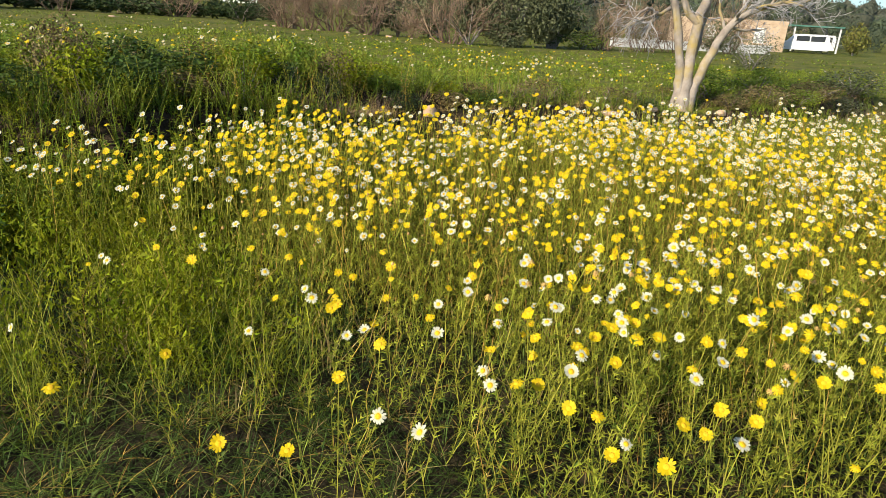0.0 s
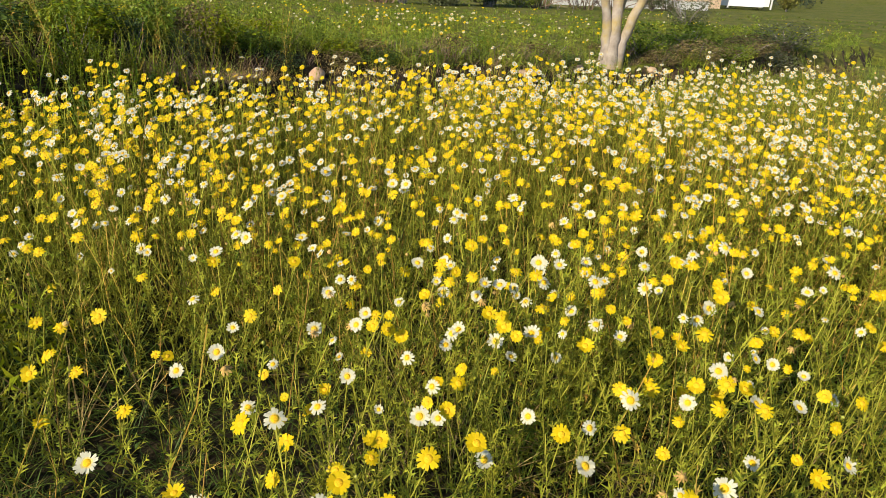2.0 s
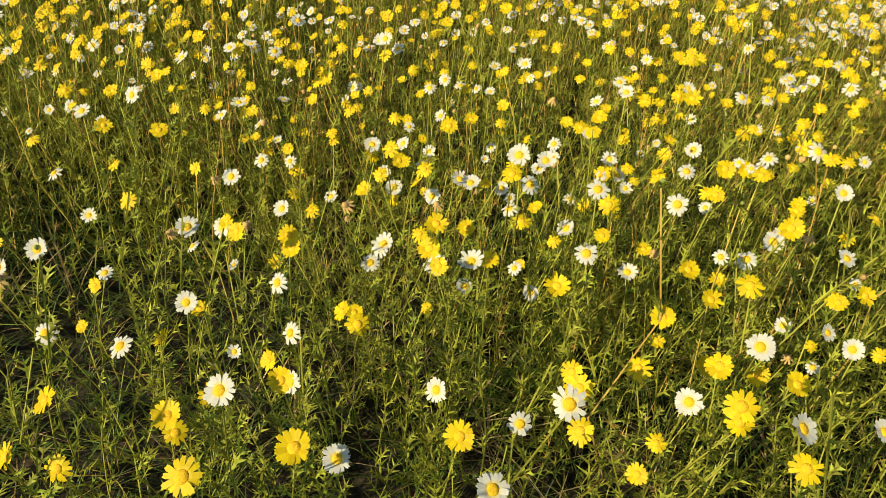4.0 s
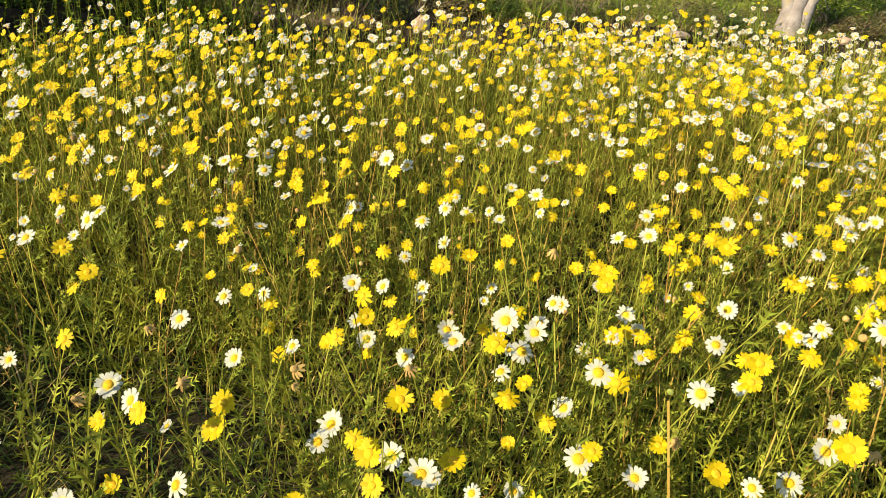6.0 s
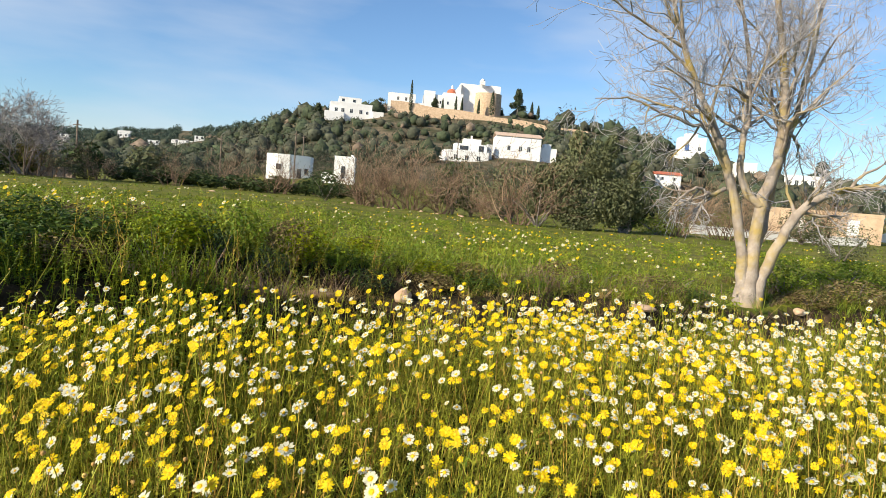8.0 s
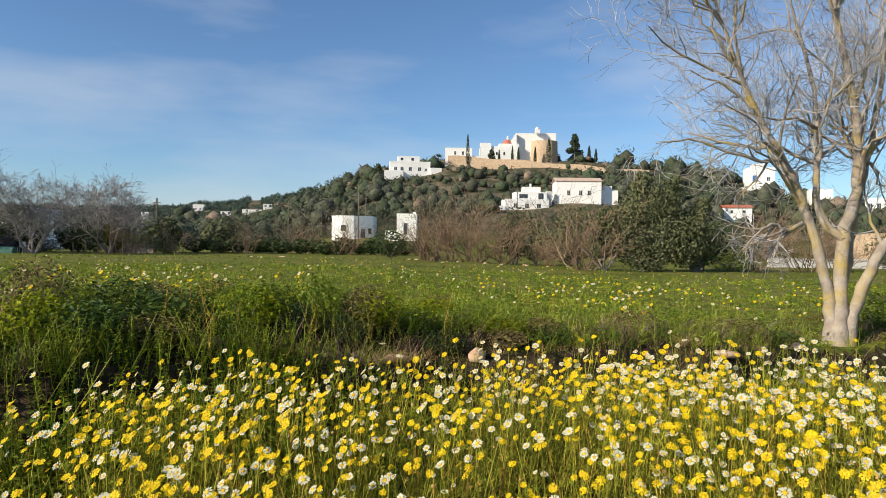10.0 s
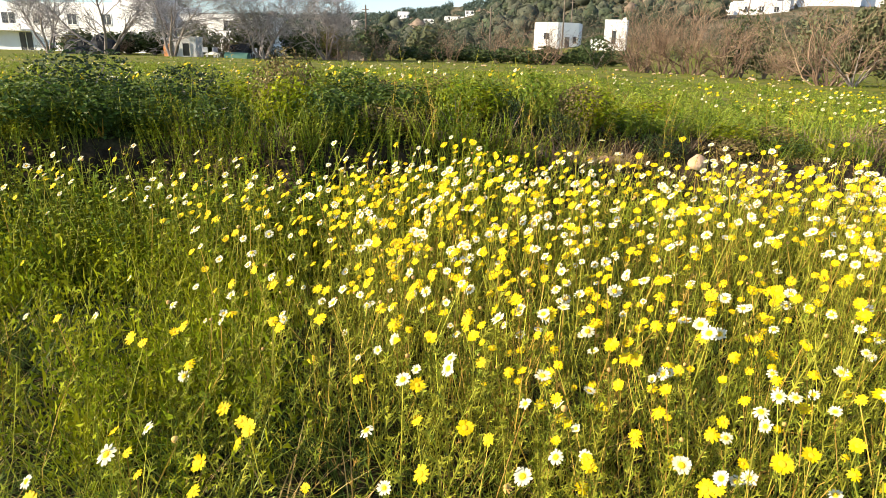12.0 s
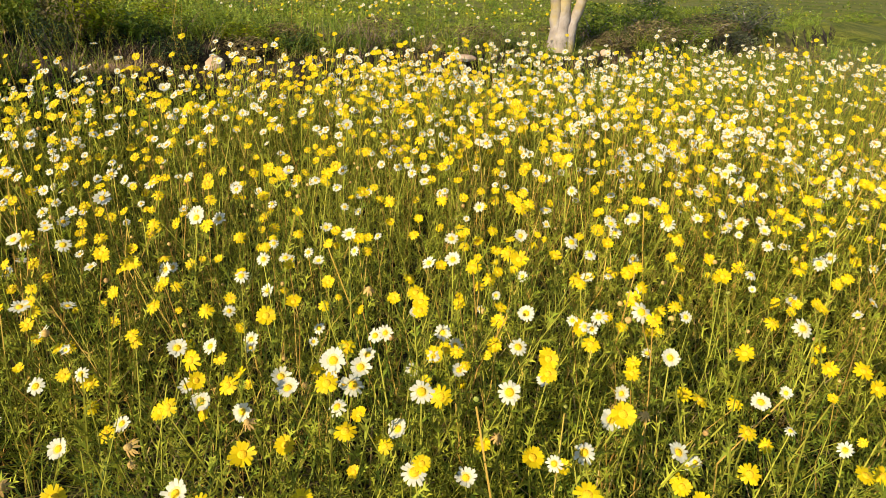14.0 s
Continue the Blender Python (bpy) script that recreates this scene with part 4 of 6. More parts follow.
def flower_mass():
    """All other flowers of the meadow."""
    rest = ~solo
    sel = rest & white & ~faded & ~bud
    pick = rng.integers(0, 4, len(x))
    F4 = faced(head, normal, spin, size)
    tagged(solid("white_daisies", joined([spread(WHITE_RINGS, pick[sel & (y < 2.5)], F4[sel & (y < 2.5)]), spread(FAR_RINGS, pick[sel & (y >= 2.5)], F4[sel & (y >= 2.5)])]), [WHITE, CREAM]), "white daisies crowded through the flowering meadow", "flowers", kind="stuff")
    sel = rest & ~white & ~faded & ~bud
    tagged(solid("yellow_daisies", joined([spread(WHITE_RINGS, pick[sel & (y < 2.5)], F4[sel & (y < 2.5)]), spread(FAR_RINGS, pick[sel & (y >= 2.5)], F4[sel & (y >= 2.5)])]), [YELLOW, YELLOW]), "yellow crown daisies crowded through the meadow", "flowers", kind="stuff")
    sel = rest & ~faded & ~bud
    tagged(solid("daisy_discs", spread([DOME], np.zeros(sel.sum(), int), faced(head, normal, spin, size)[sel]), DISC, smooth=True), "yellow discs of the meadow daisies", "flowers", kind="stuff")
    sel = rest & faded
    tagged(solid("faded_heads", spread([dome(0.42, 0.5, 8)], np.zeros(sel.sum(), int), faced(head, normal, spin, size * 0.8)[sel]), FADED, smooth=True), "withered brown daisy heads in the meadow", "flowers", kind="stuff")
    sel = rest & bud
    tagged(solid("flower_buds", spread([dome(0.36, 0.55, 7)], np.zeros(sel.sum(), int), faced(head, normal, spin, size * 0.55)[sel]), BUD, smooth=True), "green and yellow daisy buds", "flowers", kind="stuff")
    M = placed(root, yaw, h, lean)
    pick = rng.integers(0, 6, len(x))
    for flag, mat in ((False, STEM), (True, STEM_RED)):
        sel = rest & (reddish == flag)
        tagged(solid("flower_stems", joined([spread(STEMS, pick[sel & (y < 2.5)], M[sel & (y < 2.5)]), spread(FAR_STEMS, pick[sel & (y >= 2.5)] % 5, M[sel & (y >= 2.5)])]), [mat, FEATHER]), "green feathery stems of the meadow flowers", "stems", kind="stuff")


def undergrowth():
    """Stems without flowers, and grass, between them."""
    u, v = strewn(30000, -5, 7, -0.8, 6.2, lambda a, b: (0.05 + 0.95 * smooth_step(a + 0.30 + 0.42 * (b - 1.2), -0.1, 0.6)) * (0.14 + 0.86 * smooth_step(b + 0.45 * a, 1.4, 2.4)) * (1 - 0.8 * smooth_step(np.hypot(a - 0.4, b - 1), 3.2, 5)) * 0.40 * (0.45 + 1.1 * patchy(a, b, 1.4, 1)) * (1 - 0.9 * gap(a, b)))
    hh = rng.uniform(0.22, 0.50, len(u))
    q = on_ground(u, v, 0.01)
    sel = rng.uniform(0, 1, len(u)) < 0.10 + 0.32 * patchy(u, v, 1.6, 3)
    M = placed(q, rng.uniform(0, 6.28, len(u)), hh, rng.normal(0, 0.22, (len(u), 2)))
    pick = rng.integers(0, 5, len(u))
    tagged(solid("meadow_herbs", spread(THIN_STEMS, pick[~sel], M[~sel]), [STEM, FEATHER]), "green feathery herbs under the flowers", "herbs", kind="stuff")
    tagged(solid("reddish_herbs", spread(THIN_STEMS, pick[sel], M[sel]), [STEM_RED, STEM_RED]), "reddish drying stems under the flowers", "herbs", kind="stuff")
    u, v = strewn(12500, -6, 0.2, 1.2, 5.2, lambda a, b: 0.75 * smooth_step(-a - 0.20 - 0.42 * (b - 1.2), -0.1, 0.5) * smooth_step(b, 1.55, 2.05) * (1 - smooth_step(b, bank_line(a) - 0.1, bank_line(a) + 0.3)) * (0.4 + patchy(a, b, 1.2, 2)) * (1 - 0.9 * gap(a, b)))
    M = placed(on_ground(u, v, 0.01), rng.uniform(0, 6.28, len(u)), rng.uniform(0.24, 0.46, len(u)), rng.normal(0, 0.2, (len(u), 2)))
    tagged(solid("leafy_herbs", spread(THIN_STEMS, rng.integers(0, 5, len(u)), M), [STEM, HERB]), "deep green leafy herbs beside the flowers", "herbs", kind="stuff")
    herbs = [leaf_clump(430 + k, 60, 0.10, (0.75, 0.75, 0.85), 0.2, single=True) for k in range(5)]
    u, v = strewn(5200, -6, 0.2, 1.6, 5.0, lambda a, b: 0.8 * smooth_step(-a - 0.20 - 0.42 * (b - 1.2), -0.1, 0.5) * smooth_step(b, 1.8, 2.5) * (1 - smooth_step(b, bank_line(a) - 0.85, bank_line(a) - 0.45)) * (0.35 + patchy(a, b, 1.2, 2)) * (1 - 0.9 * gap(a, b)))
    s = rng.uniform(0.09, 0.17, len(u))
    M = placed(on_ground(u, v, 0.01), rng.uniform(0, 6.28, len(u)), s, height=s * rng.uniform(1.2, 1.9, len(u)))
    # bright leaf colour makes these self-shading clumps look sunlit
    tagged(solid("herb_clumps", spread(herbs, rng.integers(0, 5, len(u)), M), HERB), "green leafy herbs beside the flowers, coloured bright as if sunlit", "herbs", kind="stuff")
    tufts = [grass_tuft(400 + k, 9, 0.0055, 0.8, 1.0) for k in range(7)]
    u, v = strewn(38000, -6.5, 8, -1.5, 7.5, lambda a, b: (1 + 0.5 * smooth_step(a, 0.0, 0.5) * (1 - smooth_step(b, 2.0, 2.6))) * (1 - 0.85 * smooth_step(np.hypot(a - 0.2, b - 1), 2.6, 5)) * 0.42 * (0.35 + 1.3 * patchy(a, b, 1.1, 3)) * (1 - 0.35 * gap(a, b)))
    gone = (rng.uniform(0, 1, len(u)) < 0.05) & (u + 0.42 * (v - 1.2) < 0.15) & (v < 2.6)
    u, v = u[~gone], v[~gone]
    q = on_ground(u, v, 0.01)
    M = placed(q, rng.uniform(0, 6.28, len(u)), rng.uniform(0.16, 0.42, len(u)), rng.normal(0, 0.16, (len(u), 2)))
    short = 1 - smooth_step(u + 0.42 * (v - 1.2), -0.4, 0.3) * smooth_step(v + 0.45 * u, 1.3, 2.4)
    short = short * (1 - smooth_step(v, 1.7, 2.2))
    M[:, :, 2] *= (1 - 0.62 * short)[:, None]
    M[:, :3, :2] *= (1 - 0.35 * short)[:, None, None]
    pick = rng.integers(0, 7, len(u))
    dead = rng.uniform(0, 1, len(u)) < 0.16 + 0.03 * short
    # darker blade colour stands in for shade in the openings and near edge
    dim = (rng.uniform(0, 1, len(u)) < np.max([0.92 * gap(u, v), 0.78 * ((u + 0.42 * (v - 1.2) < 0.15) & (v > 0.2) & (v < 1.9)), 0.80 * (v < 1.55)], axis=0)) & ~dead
    tagged(solid("deep_green_grass", spread(tufts, pick[dim], M[dim]), COVER_AND_SHADE), "deep green long grass beside the flowers, partly darkened for shade", "grass", kind="stuff")
    tagged(solid("meadow_grass", spread(tufts, pick[~dead & ~dim], M[~dead & ~dim]), GRASS), "long green meadow grass between the flowers", "grass", kind="stuff")
    tagged(solid("dry_meadow_grass", spread(tufts, pick[dead], M[dead] * np.array([1, 1, 0.8, 1])[None, :, None]), DRY), "dry straw-coloured grass in the meadow", "grass", kind="stuff")
    u, v = rng.uniform(-8, 9, 1100), rng.uniform(-6, 0.5, 1100)
    keep = (v < -0.9) | (np.abs(u - 0.5) > 5)
    u, v = u[keep], v[keep]
    M = placed(on_ground(u, v, 0.01), rng.uniform(0, 6.28, len(u)), rng.uniform(0.10, 0.24, len(u)), rng.normal(0, 0.16, (len(u), 2)))
    tagged(solid("trackside_grass", spread([grass_tuft(480 + k, 7, 0.010, 0.9, 0.9) for k in range(4)], rng.integers(0, 4, len(u)), M), GRASS), "green grass round the flowering meadow", "grass", kind="stuff")
    # dead and bent strands lying over one another
    lying = [grass_tuft(490 + k, 6, 0.012, 1.5, 1.8) for k in range(5)]
    u, v = strewn(5200, -3.0, 1.6, 0.2, 2.9, lambda a, b: 0.9 * (1 - 0.85 * smooth_step(a + 0.35 * (b - 1.2), -0.5, 0.6)))
    M = placed(on_ground(u, v, -0.02), rng.uniform(0, 6.28, len(u)), rng.uniform(0.05, 0.11, len(u)), height=rng.uniform(0.03, 0.12, len(u)))
    dead, pick = rng.uniform(0, 1, len(u)), rng.integers(0, 5, len(u))
    # most blades take a dark green in place of the shadows between strands
    for mat, lo, hi, label in ((DRY, 0, 0.03, "dry strands lying in the thin grass"), (STEM_RED, 0.03, 0.15, "brown strands lying in the thin grass"), (GRASS, 0.15, 0.32, "bent green blades in the thin grass"), (COVER_AND_SHADE, 0.32, 1.1, "green blades in the thin grass, darkened for litter shade")):
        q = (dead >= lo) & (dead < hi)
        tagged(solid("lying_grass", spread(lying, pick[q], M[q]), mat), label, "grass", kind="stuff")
    # low green leaves that cover the soil
    low = [leaf_clump(420 + k, 18, 0.15, (1, 1, 0.4), 0.2, single=True) for k in range(4)]
    u, v = strewn(12000, -5, 6, -0.8, 6, lambda a, b: (0.62 - 0.42 * smooth_step(a + 0.3 * b, -0.4, 0.8)) * (0.3 + 1.3 * patchy(a, b, 1.7, 5)))
    M = placed(on_ground(u, v, 0.01), rng.uniform(0, 6.28, len(u)), rng.uniform(0.04, 0.12, len(u)))
    tagged(solid("low_leaves", spread(low, rng.integers(0, 4, len(u)), M), COVER_AND_SHADE), "low green leaves covering the meadow soil", "leaves", kind="stuff")


def weed_shoot(seed, leaves=12, leaf=(0.11, 0.21)):
    """A leaning shoot of unit height with broad leaves up its stem. Material 0 stem, 1 leaf."""
    g = np.random.default_rng(seed)
    b = g.uniform(-0.25, 0.25, 2)
    t = np.linspace(0, 1, 4)
    path = np.stack([b[0] * t ** 1.6, b[1] * t ** 1.6, t], -1)
    bits = [tube(path, [0.014, 0.012, 0.009, 0.005], 3)]
    for k in range(leaves):
        h = 0.15 + 0.85 * (k + g.uniform(0, 1)) / leaves
        base = np.array([np.interp(h, t, path[:, 0]), np.interp(h, t, path[:, 1]), h])
        a, up, ln = k * 2.4 + g.uniform(-0.4, 0.4), g.uniform(-0.1, 0.9), g.uniform(*leaf) * (1.15 - 0.5 * h)
        o = np.array([np.cos(a), np.sin(a), up]) / np.hypot(1, up)
        e = np.array([-np.sin(a), np.cos(a), 0]) * ln * g.uniform(0.28, 0.42)
        m = base + o * ln * 0.55
        bits.append((np.array([base, m - e, m + e, base + o * ln - (0, 0, 0.2 * ln)]), np.array([(0, 1, 2), (1, 3, 2)]), 1))
    return joined(bits)


def clear_spot(u, v):
    """True where the bank lies open: the dark hollows, and the bare ground round the tree's foot."""
    bare = np.min([np.hypot(u - hx, (v - hy) * 0.8) / hr for hx, hy, hr in ((-0.72, 5.16, 0.16), (-0.72, 5.32, 0.15), (-0.36, 5.38, 0.15), (-2.60, 4.62, 0.26), (-1.13, 4.96, 0.16), (0.55, 5.50, 0.24), (0.10, 5.30, 0.22), (-0.30, 5.16, 0.22), (4.2, 7.05, 0.62), (4.1, 6.6, 0.5))], axis=0)
    return bare < 1


def bank():
    """Bushy growth with hollows darkened by leaf colour, dry tufts and brush on the terrace bank."""
    g = np.random.default_rng(31)
    crowns = [leaf_clump(500 + k, 1250, 0.074, (1, 1, 1), 0.30, stems=5) for k in range(5)]
    # the bushes one by one, thick at the overgrown end, low and loose towards the tree
    for d, step in ((-0.20, 0.34), (0.12, 0.36), (0.36, 0.36), (0.80, 0.50), (1.5, 0.75)):
        for k in range(int(13.0 / step)):
            bx = -6.4 + step * (k + g.uniform(-0.3, 0.3))
            by = float(face_line(bx)) + d + g.uniform(-0.08, 0.10)
            lush = float(smooth_step(-bx, -1.5, 0.6))
            wide, tall = g.uniform(0.19, 0.33) * (0.70 + 0.30 * lush), g.uniform(0.17, 0.36) * (0.45 + 0.55 * lush) * (1.0 if d < 0.4 else 0.7)
            dry = g.uniform(0, 1)
            seed, turn = int(g.integers(0, 5)), g.uniform(0, 360)
            if clear_spot(bx, by) or bx > 1.2 and g.uniform(0, 1) < 0.35 or d < 0 and bx > -0.95:
                continue
            # front rows mostly get the dark leaf, standing in for the face's shade
            mat = BRUSHLEAF if dry < np.interp(bx, [-2, 1, 5], [0.08, 0.20, 0.45]) else COVER_AND_SHADE if dry < (0.85 if d < 0.3 else 0.22) else HERB if dry > 0.74 else LUSH
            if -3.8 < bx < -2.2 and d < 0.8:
                mat = COVER_AND_SHADE
            label = "low dry brownish bush on the terrace bank" if mat is BRUSHLEAF else "lush green leafy bush on the terrace bank" if mat in (LUSH, HERB) else "dark green leafy bush on the bank, partly darkened for shade"
            bush = empty("bank_bush", pose(bx, by, float(height(bx, by)) - 0.04, 0, 0, turn), label, "bush", "bushes on the bank")
            v, f, m = crowns[seed]
            v = v * (wide, wide * 0.9, tall / 1.75)
            v[:len(f[m == 0]) * 2, 2] += 0.05 * lush
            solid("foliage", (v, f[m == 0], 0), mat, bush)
            solid("stem", (v, f[m == 1], 0), STEM_RED, bush)
    # shoots that break the outline
    shoots = [weed_shoot(540 + k) for k in range(6)]
    n = 5200
    u = rng.uniform(-7.5, 8.5, n)
    d = 0.12 + 2.5 * rng.uniform(0, 1, n) ** 1.35
    v = face_line(u) + d
    tuft = 0.5 + 0.5 * np.sin(5.3 * u + 2.1 * np.sin(3.1 * d + u)) * np.cos(4.4 * d + 1.3 * u)
    keep = (rng.uniform(0, 1, n) < (0.10 + 0.90 * tuft) * np.interp(u, [0.5, 2.5], [1.0, 0.7])) & ~clear_spot(u, v)
    u, v, d, tuft = u[keep], v[keep], d[keep], tuft[keep]
    hh = (0.09 + 0.19 * tuft * rng.uniform(0.5, 1, len(u))) * np.interp(u, [-0.5, 2.0], [1.0, 0.72]) * np.interp(d, [0.2, 0.5, 1.2, 2.6], [1.2, 1.15, 0.85, 0.65]) * rng.uniform(0.75, 1.15, len(u))
    M = placed(on_ground(u, v, 0.01), rng.uniform(0, 6.28, len(u)), hh * rng.uniform(0.7, 1.0, len(u)), rng.normal(0, 0.2, (len(u), 2)), hh)
    pick, tone = rng.integers(0, 6, len(u)), rng.uniform(0, 1, len(u))
    tagged(solid("bank_weeds", spread(shoots, pick[tone < 0.68], M[tone < 0.68]), [LUSH, LUSH]), "lush green broad-leaved weeds on the terrace bank", "weeds", kind="stuff")
    tagged(solid("pale_bank_weeds", spread(shoots, pick[tone >= 0.68], M[tone >= 0.68]), [LUSH, HERB]), "pale yellow-green weeds on the terrace bank", "weeds", kind="stuff")
    # weeds on the meadow side of the bank's foot
    fine_shoots = [weed_shoot(560 + k, 20, (0.06, 0.125)) for k in range(6)]
    n = 9000
    u = np.where(rng.uniform(0, 1, n) < 0.3, rng.uniform(-4.5, -0.6, n), rng.uniform(-6.5, 6.5, n))
    v = np.minimum(face_line(u), bank_line(u) + 0.6) + 0.05 - 1.65 * rng.uniform(0, 1, n) ** 1.1
    keep = (rng.uniform(0, 1, n) < np.interp(u, [-1, 0.3, 3], [1.0, 0.55, 0.4]) * (0.55 + 0.7 * patchy(u, v, 1.9, 1))) & ~clear_spot(u, v) & ((v < face_line(u) - 0.24) | (u < -1.3) | (u > 1.2)) & ((v < bank_line(u) - 0.25) | (u > -0.9) | (patchy(u, v, 2.2, 3) > 0.34))
    u, v = u[keep], v[keep]
    hh = rng.uniform(0.22, 0.46, len(u)) * np.interp(bank_line(u) - v, [-0.5, 0, 0.2, 0.5, 1.1], [0.45, 0.7, 1.1, 1.2, 0.9]) * np.interp(u, [-2.0, -0.8], [0.95, 1.0]) * np.interp(u, [-0.5, 1.0], [1.0, 0.7])
    M = placed(on_ground(u, v, 0.01), rng.uniform(0, 6.28, len(u)), hh, rng.normal(0, 0.2, (len(u), 2)))
    pick, tone = rng.integers(0, 6, len(u)), rng.uniform(0, 1, len(u))
    for name, mat, lo, hi, label in (("foot_weeds", LUSH, 0, 0.50, "green weeds between flowers and bank"), ("pale_foot_weeds", HERB, 0.50, 0.92, "yellow-green weeds between flowers and bank"), ("dark_foot_weeds", COVER_AND_SHADE, 0.92, 1.1, "deep green weeds between flowers and bank")):
        q = (tone >= lo) & (tone < hi)
        tagged(solid(name, spread(fine_shoots, pick[q], M[q]), [LUSH, mat]), label, "weeds", kind="stuff")
    n = 2400
    u = rng.uniform(-6.5, 4.0, n)
    v = face_line(u) + rng.uniform(-0.10, 0.26, n)
    keep = (rng.uniform(0, 1, n) < np.interp(u, [-0.8, 0.6, 3], [1.0, 0.3, 0.35]) * (0.35 + 1.0 * patchy(u, v, 2.3, 2))) & ~clear_spot(u, v)
    u, v = u[keep], v[keep]
    hh = rng.uniform(0.09, 0.20, len(u))
    M = placed(on_ground(u, v, 0.01), rng.uniform(0, 6.28, len(u)), hh, np.stack([rng.normal(0, 0.25, len(u)), rng.normal(-0.35, 0.25, len(u))], -1), hh)
    # most face weeds coloured dark to imitate the shade of the overhang
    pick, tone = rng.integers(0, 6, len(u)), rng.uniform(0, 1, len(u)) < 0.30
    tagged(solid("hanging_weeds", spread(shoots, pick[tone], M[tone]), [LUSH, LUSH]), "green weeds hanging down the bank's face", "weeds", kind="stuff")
    tagged(solid("dark_hanging_weeds", spread(shoots, pick[~tone], M[~tone]), [LUSH, COVER_AND_SHADE]), "green weeds on the bank's face, darkened for shade", "weeds", kind="stuff")
    # dead stalks and dry straw
    brush = [grass_tuft(450 + k, 12, 0.007, 0.8, 0.5) for k in range(4)]
    u = np.concatenate([rng.uniform(1.2, 8.5, 330), rng.normal(-0.35, 0.25, 30), rng.normal(-2.0, 0.2, 20), rng.uniform(-5, 1, 30)])
    n = len(u)
    v = bank_line(u) + np.where(u > 1.2, rng.uniform(-0.55, 0.75, n), rng.uniform(-0.05, 0.5, n))
    keep = np.hypot(u - 4.2, v - 6.95) > 0.5
    u, v, n = u[keep], v[keep], int(keep.sum())
    M = placed(on_ground(u, v, 0.02), rng.uniform(0, 6.28, n), rng.uniform(0.16, 0.36, n), rng.normal(0, 0.25, (n, 2)))
    tagged(solid("dead_brush", spread(brush, rng.integers(0, 4, n), M), BROWNTWIG), "dead brown stalks on the terrace bank", "weeds", kind="stuff")
    tufts = [grass_tuft(440 + k, 14, 0.008, 1.0, 1.0) for k in range(4)]
    u = np.concatenate([rng.normal(0.0, 0.42, 300), rng.uniform(0.5, 3.6, 150), rng.uniform(3.0, 9, 260)])
    n = len(u)
    v = np.where(u < 3, face_line(u) + rng.normal(-0.17, 0.15, n), bank_line(u) + rng.normal(-0.25, 0.5, n))
    keep = (np.hypot(u - 4.2, v - 6.85) > 0.65) & (np.hypot(u - 0.54, v - 5.52) > 0.15) & (np.hypot(u + 0.32, v - 5.2) > 0.10)
    u, v, n = u[keep], v[keep], int(keep.sum())
    M = placed(on_ground(u, v, 0.02), rng.uniform(0, 6.28, n), rng.uniform(0.08, 0.17, n), rng.normal(0, 0.2, (n, 2)))
    tagged(solid("dry_bank_grass", spread(tufts, rng.integers(0, 4, n), M), DRY), "dry straw tufts at the foot of the bank", "grass", kind="stuff")
    n = 1500
    u = np.where(rng.uniform(0, 1, n) < 0.35, rng.uniform(-9, 3, n), rng.uniform(3, 12, n))
    v = bank_line(np.clip(u, -14, 16)) + np.where(u > 2.6, rng.uniform(-1.6, 2.4, n), rng.uniform(0.1, 2.4, n))
    keep = ~clear_spot(u, v)
    u, v, n = u[keep], v[keep], int(keep.sum())
    M = placed(on_ground(u, v, 0.02), rng.uniform(0, 6.28, n), rng.uniform(0.10, 0.26, n), rng.normal(0, 0.15, (n, 2)))
    tagged(solid("bank_grass", spread([grass_tuft(460 + k, 9, 0.012) for k in range(4)], rng.integers(0, 4, n), M), GRASS), "green grass on the terrace bank", "grass", kind="stuff")
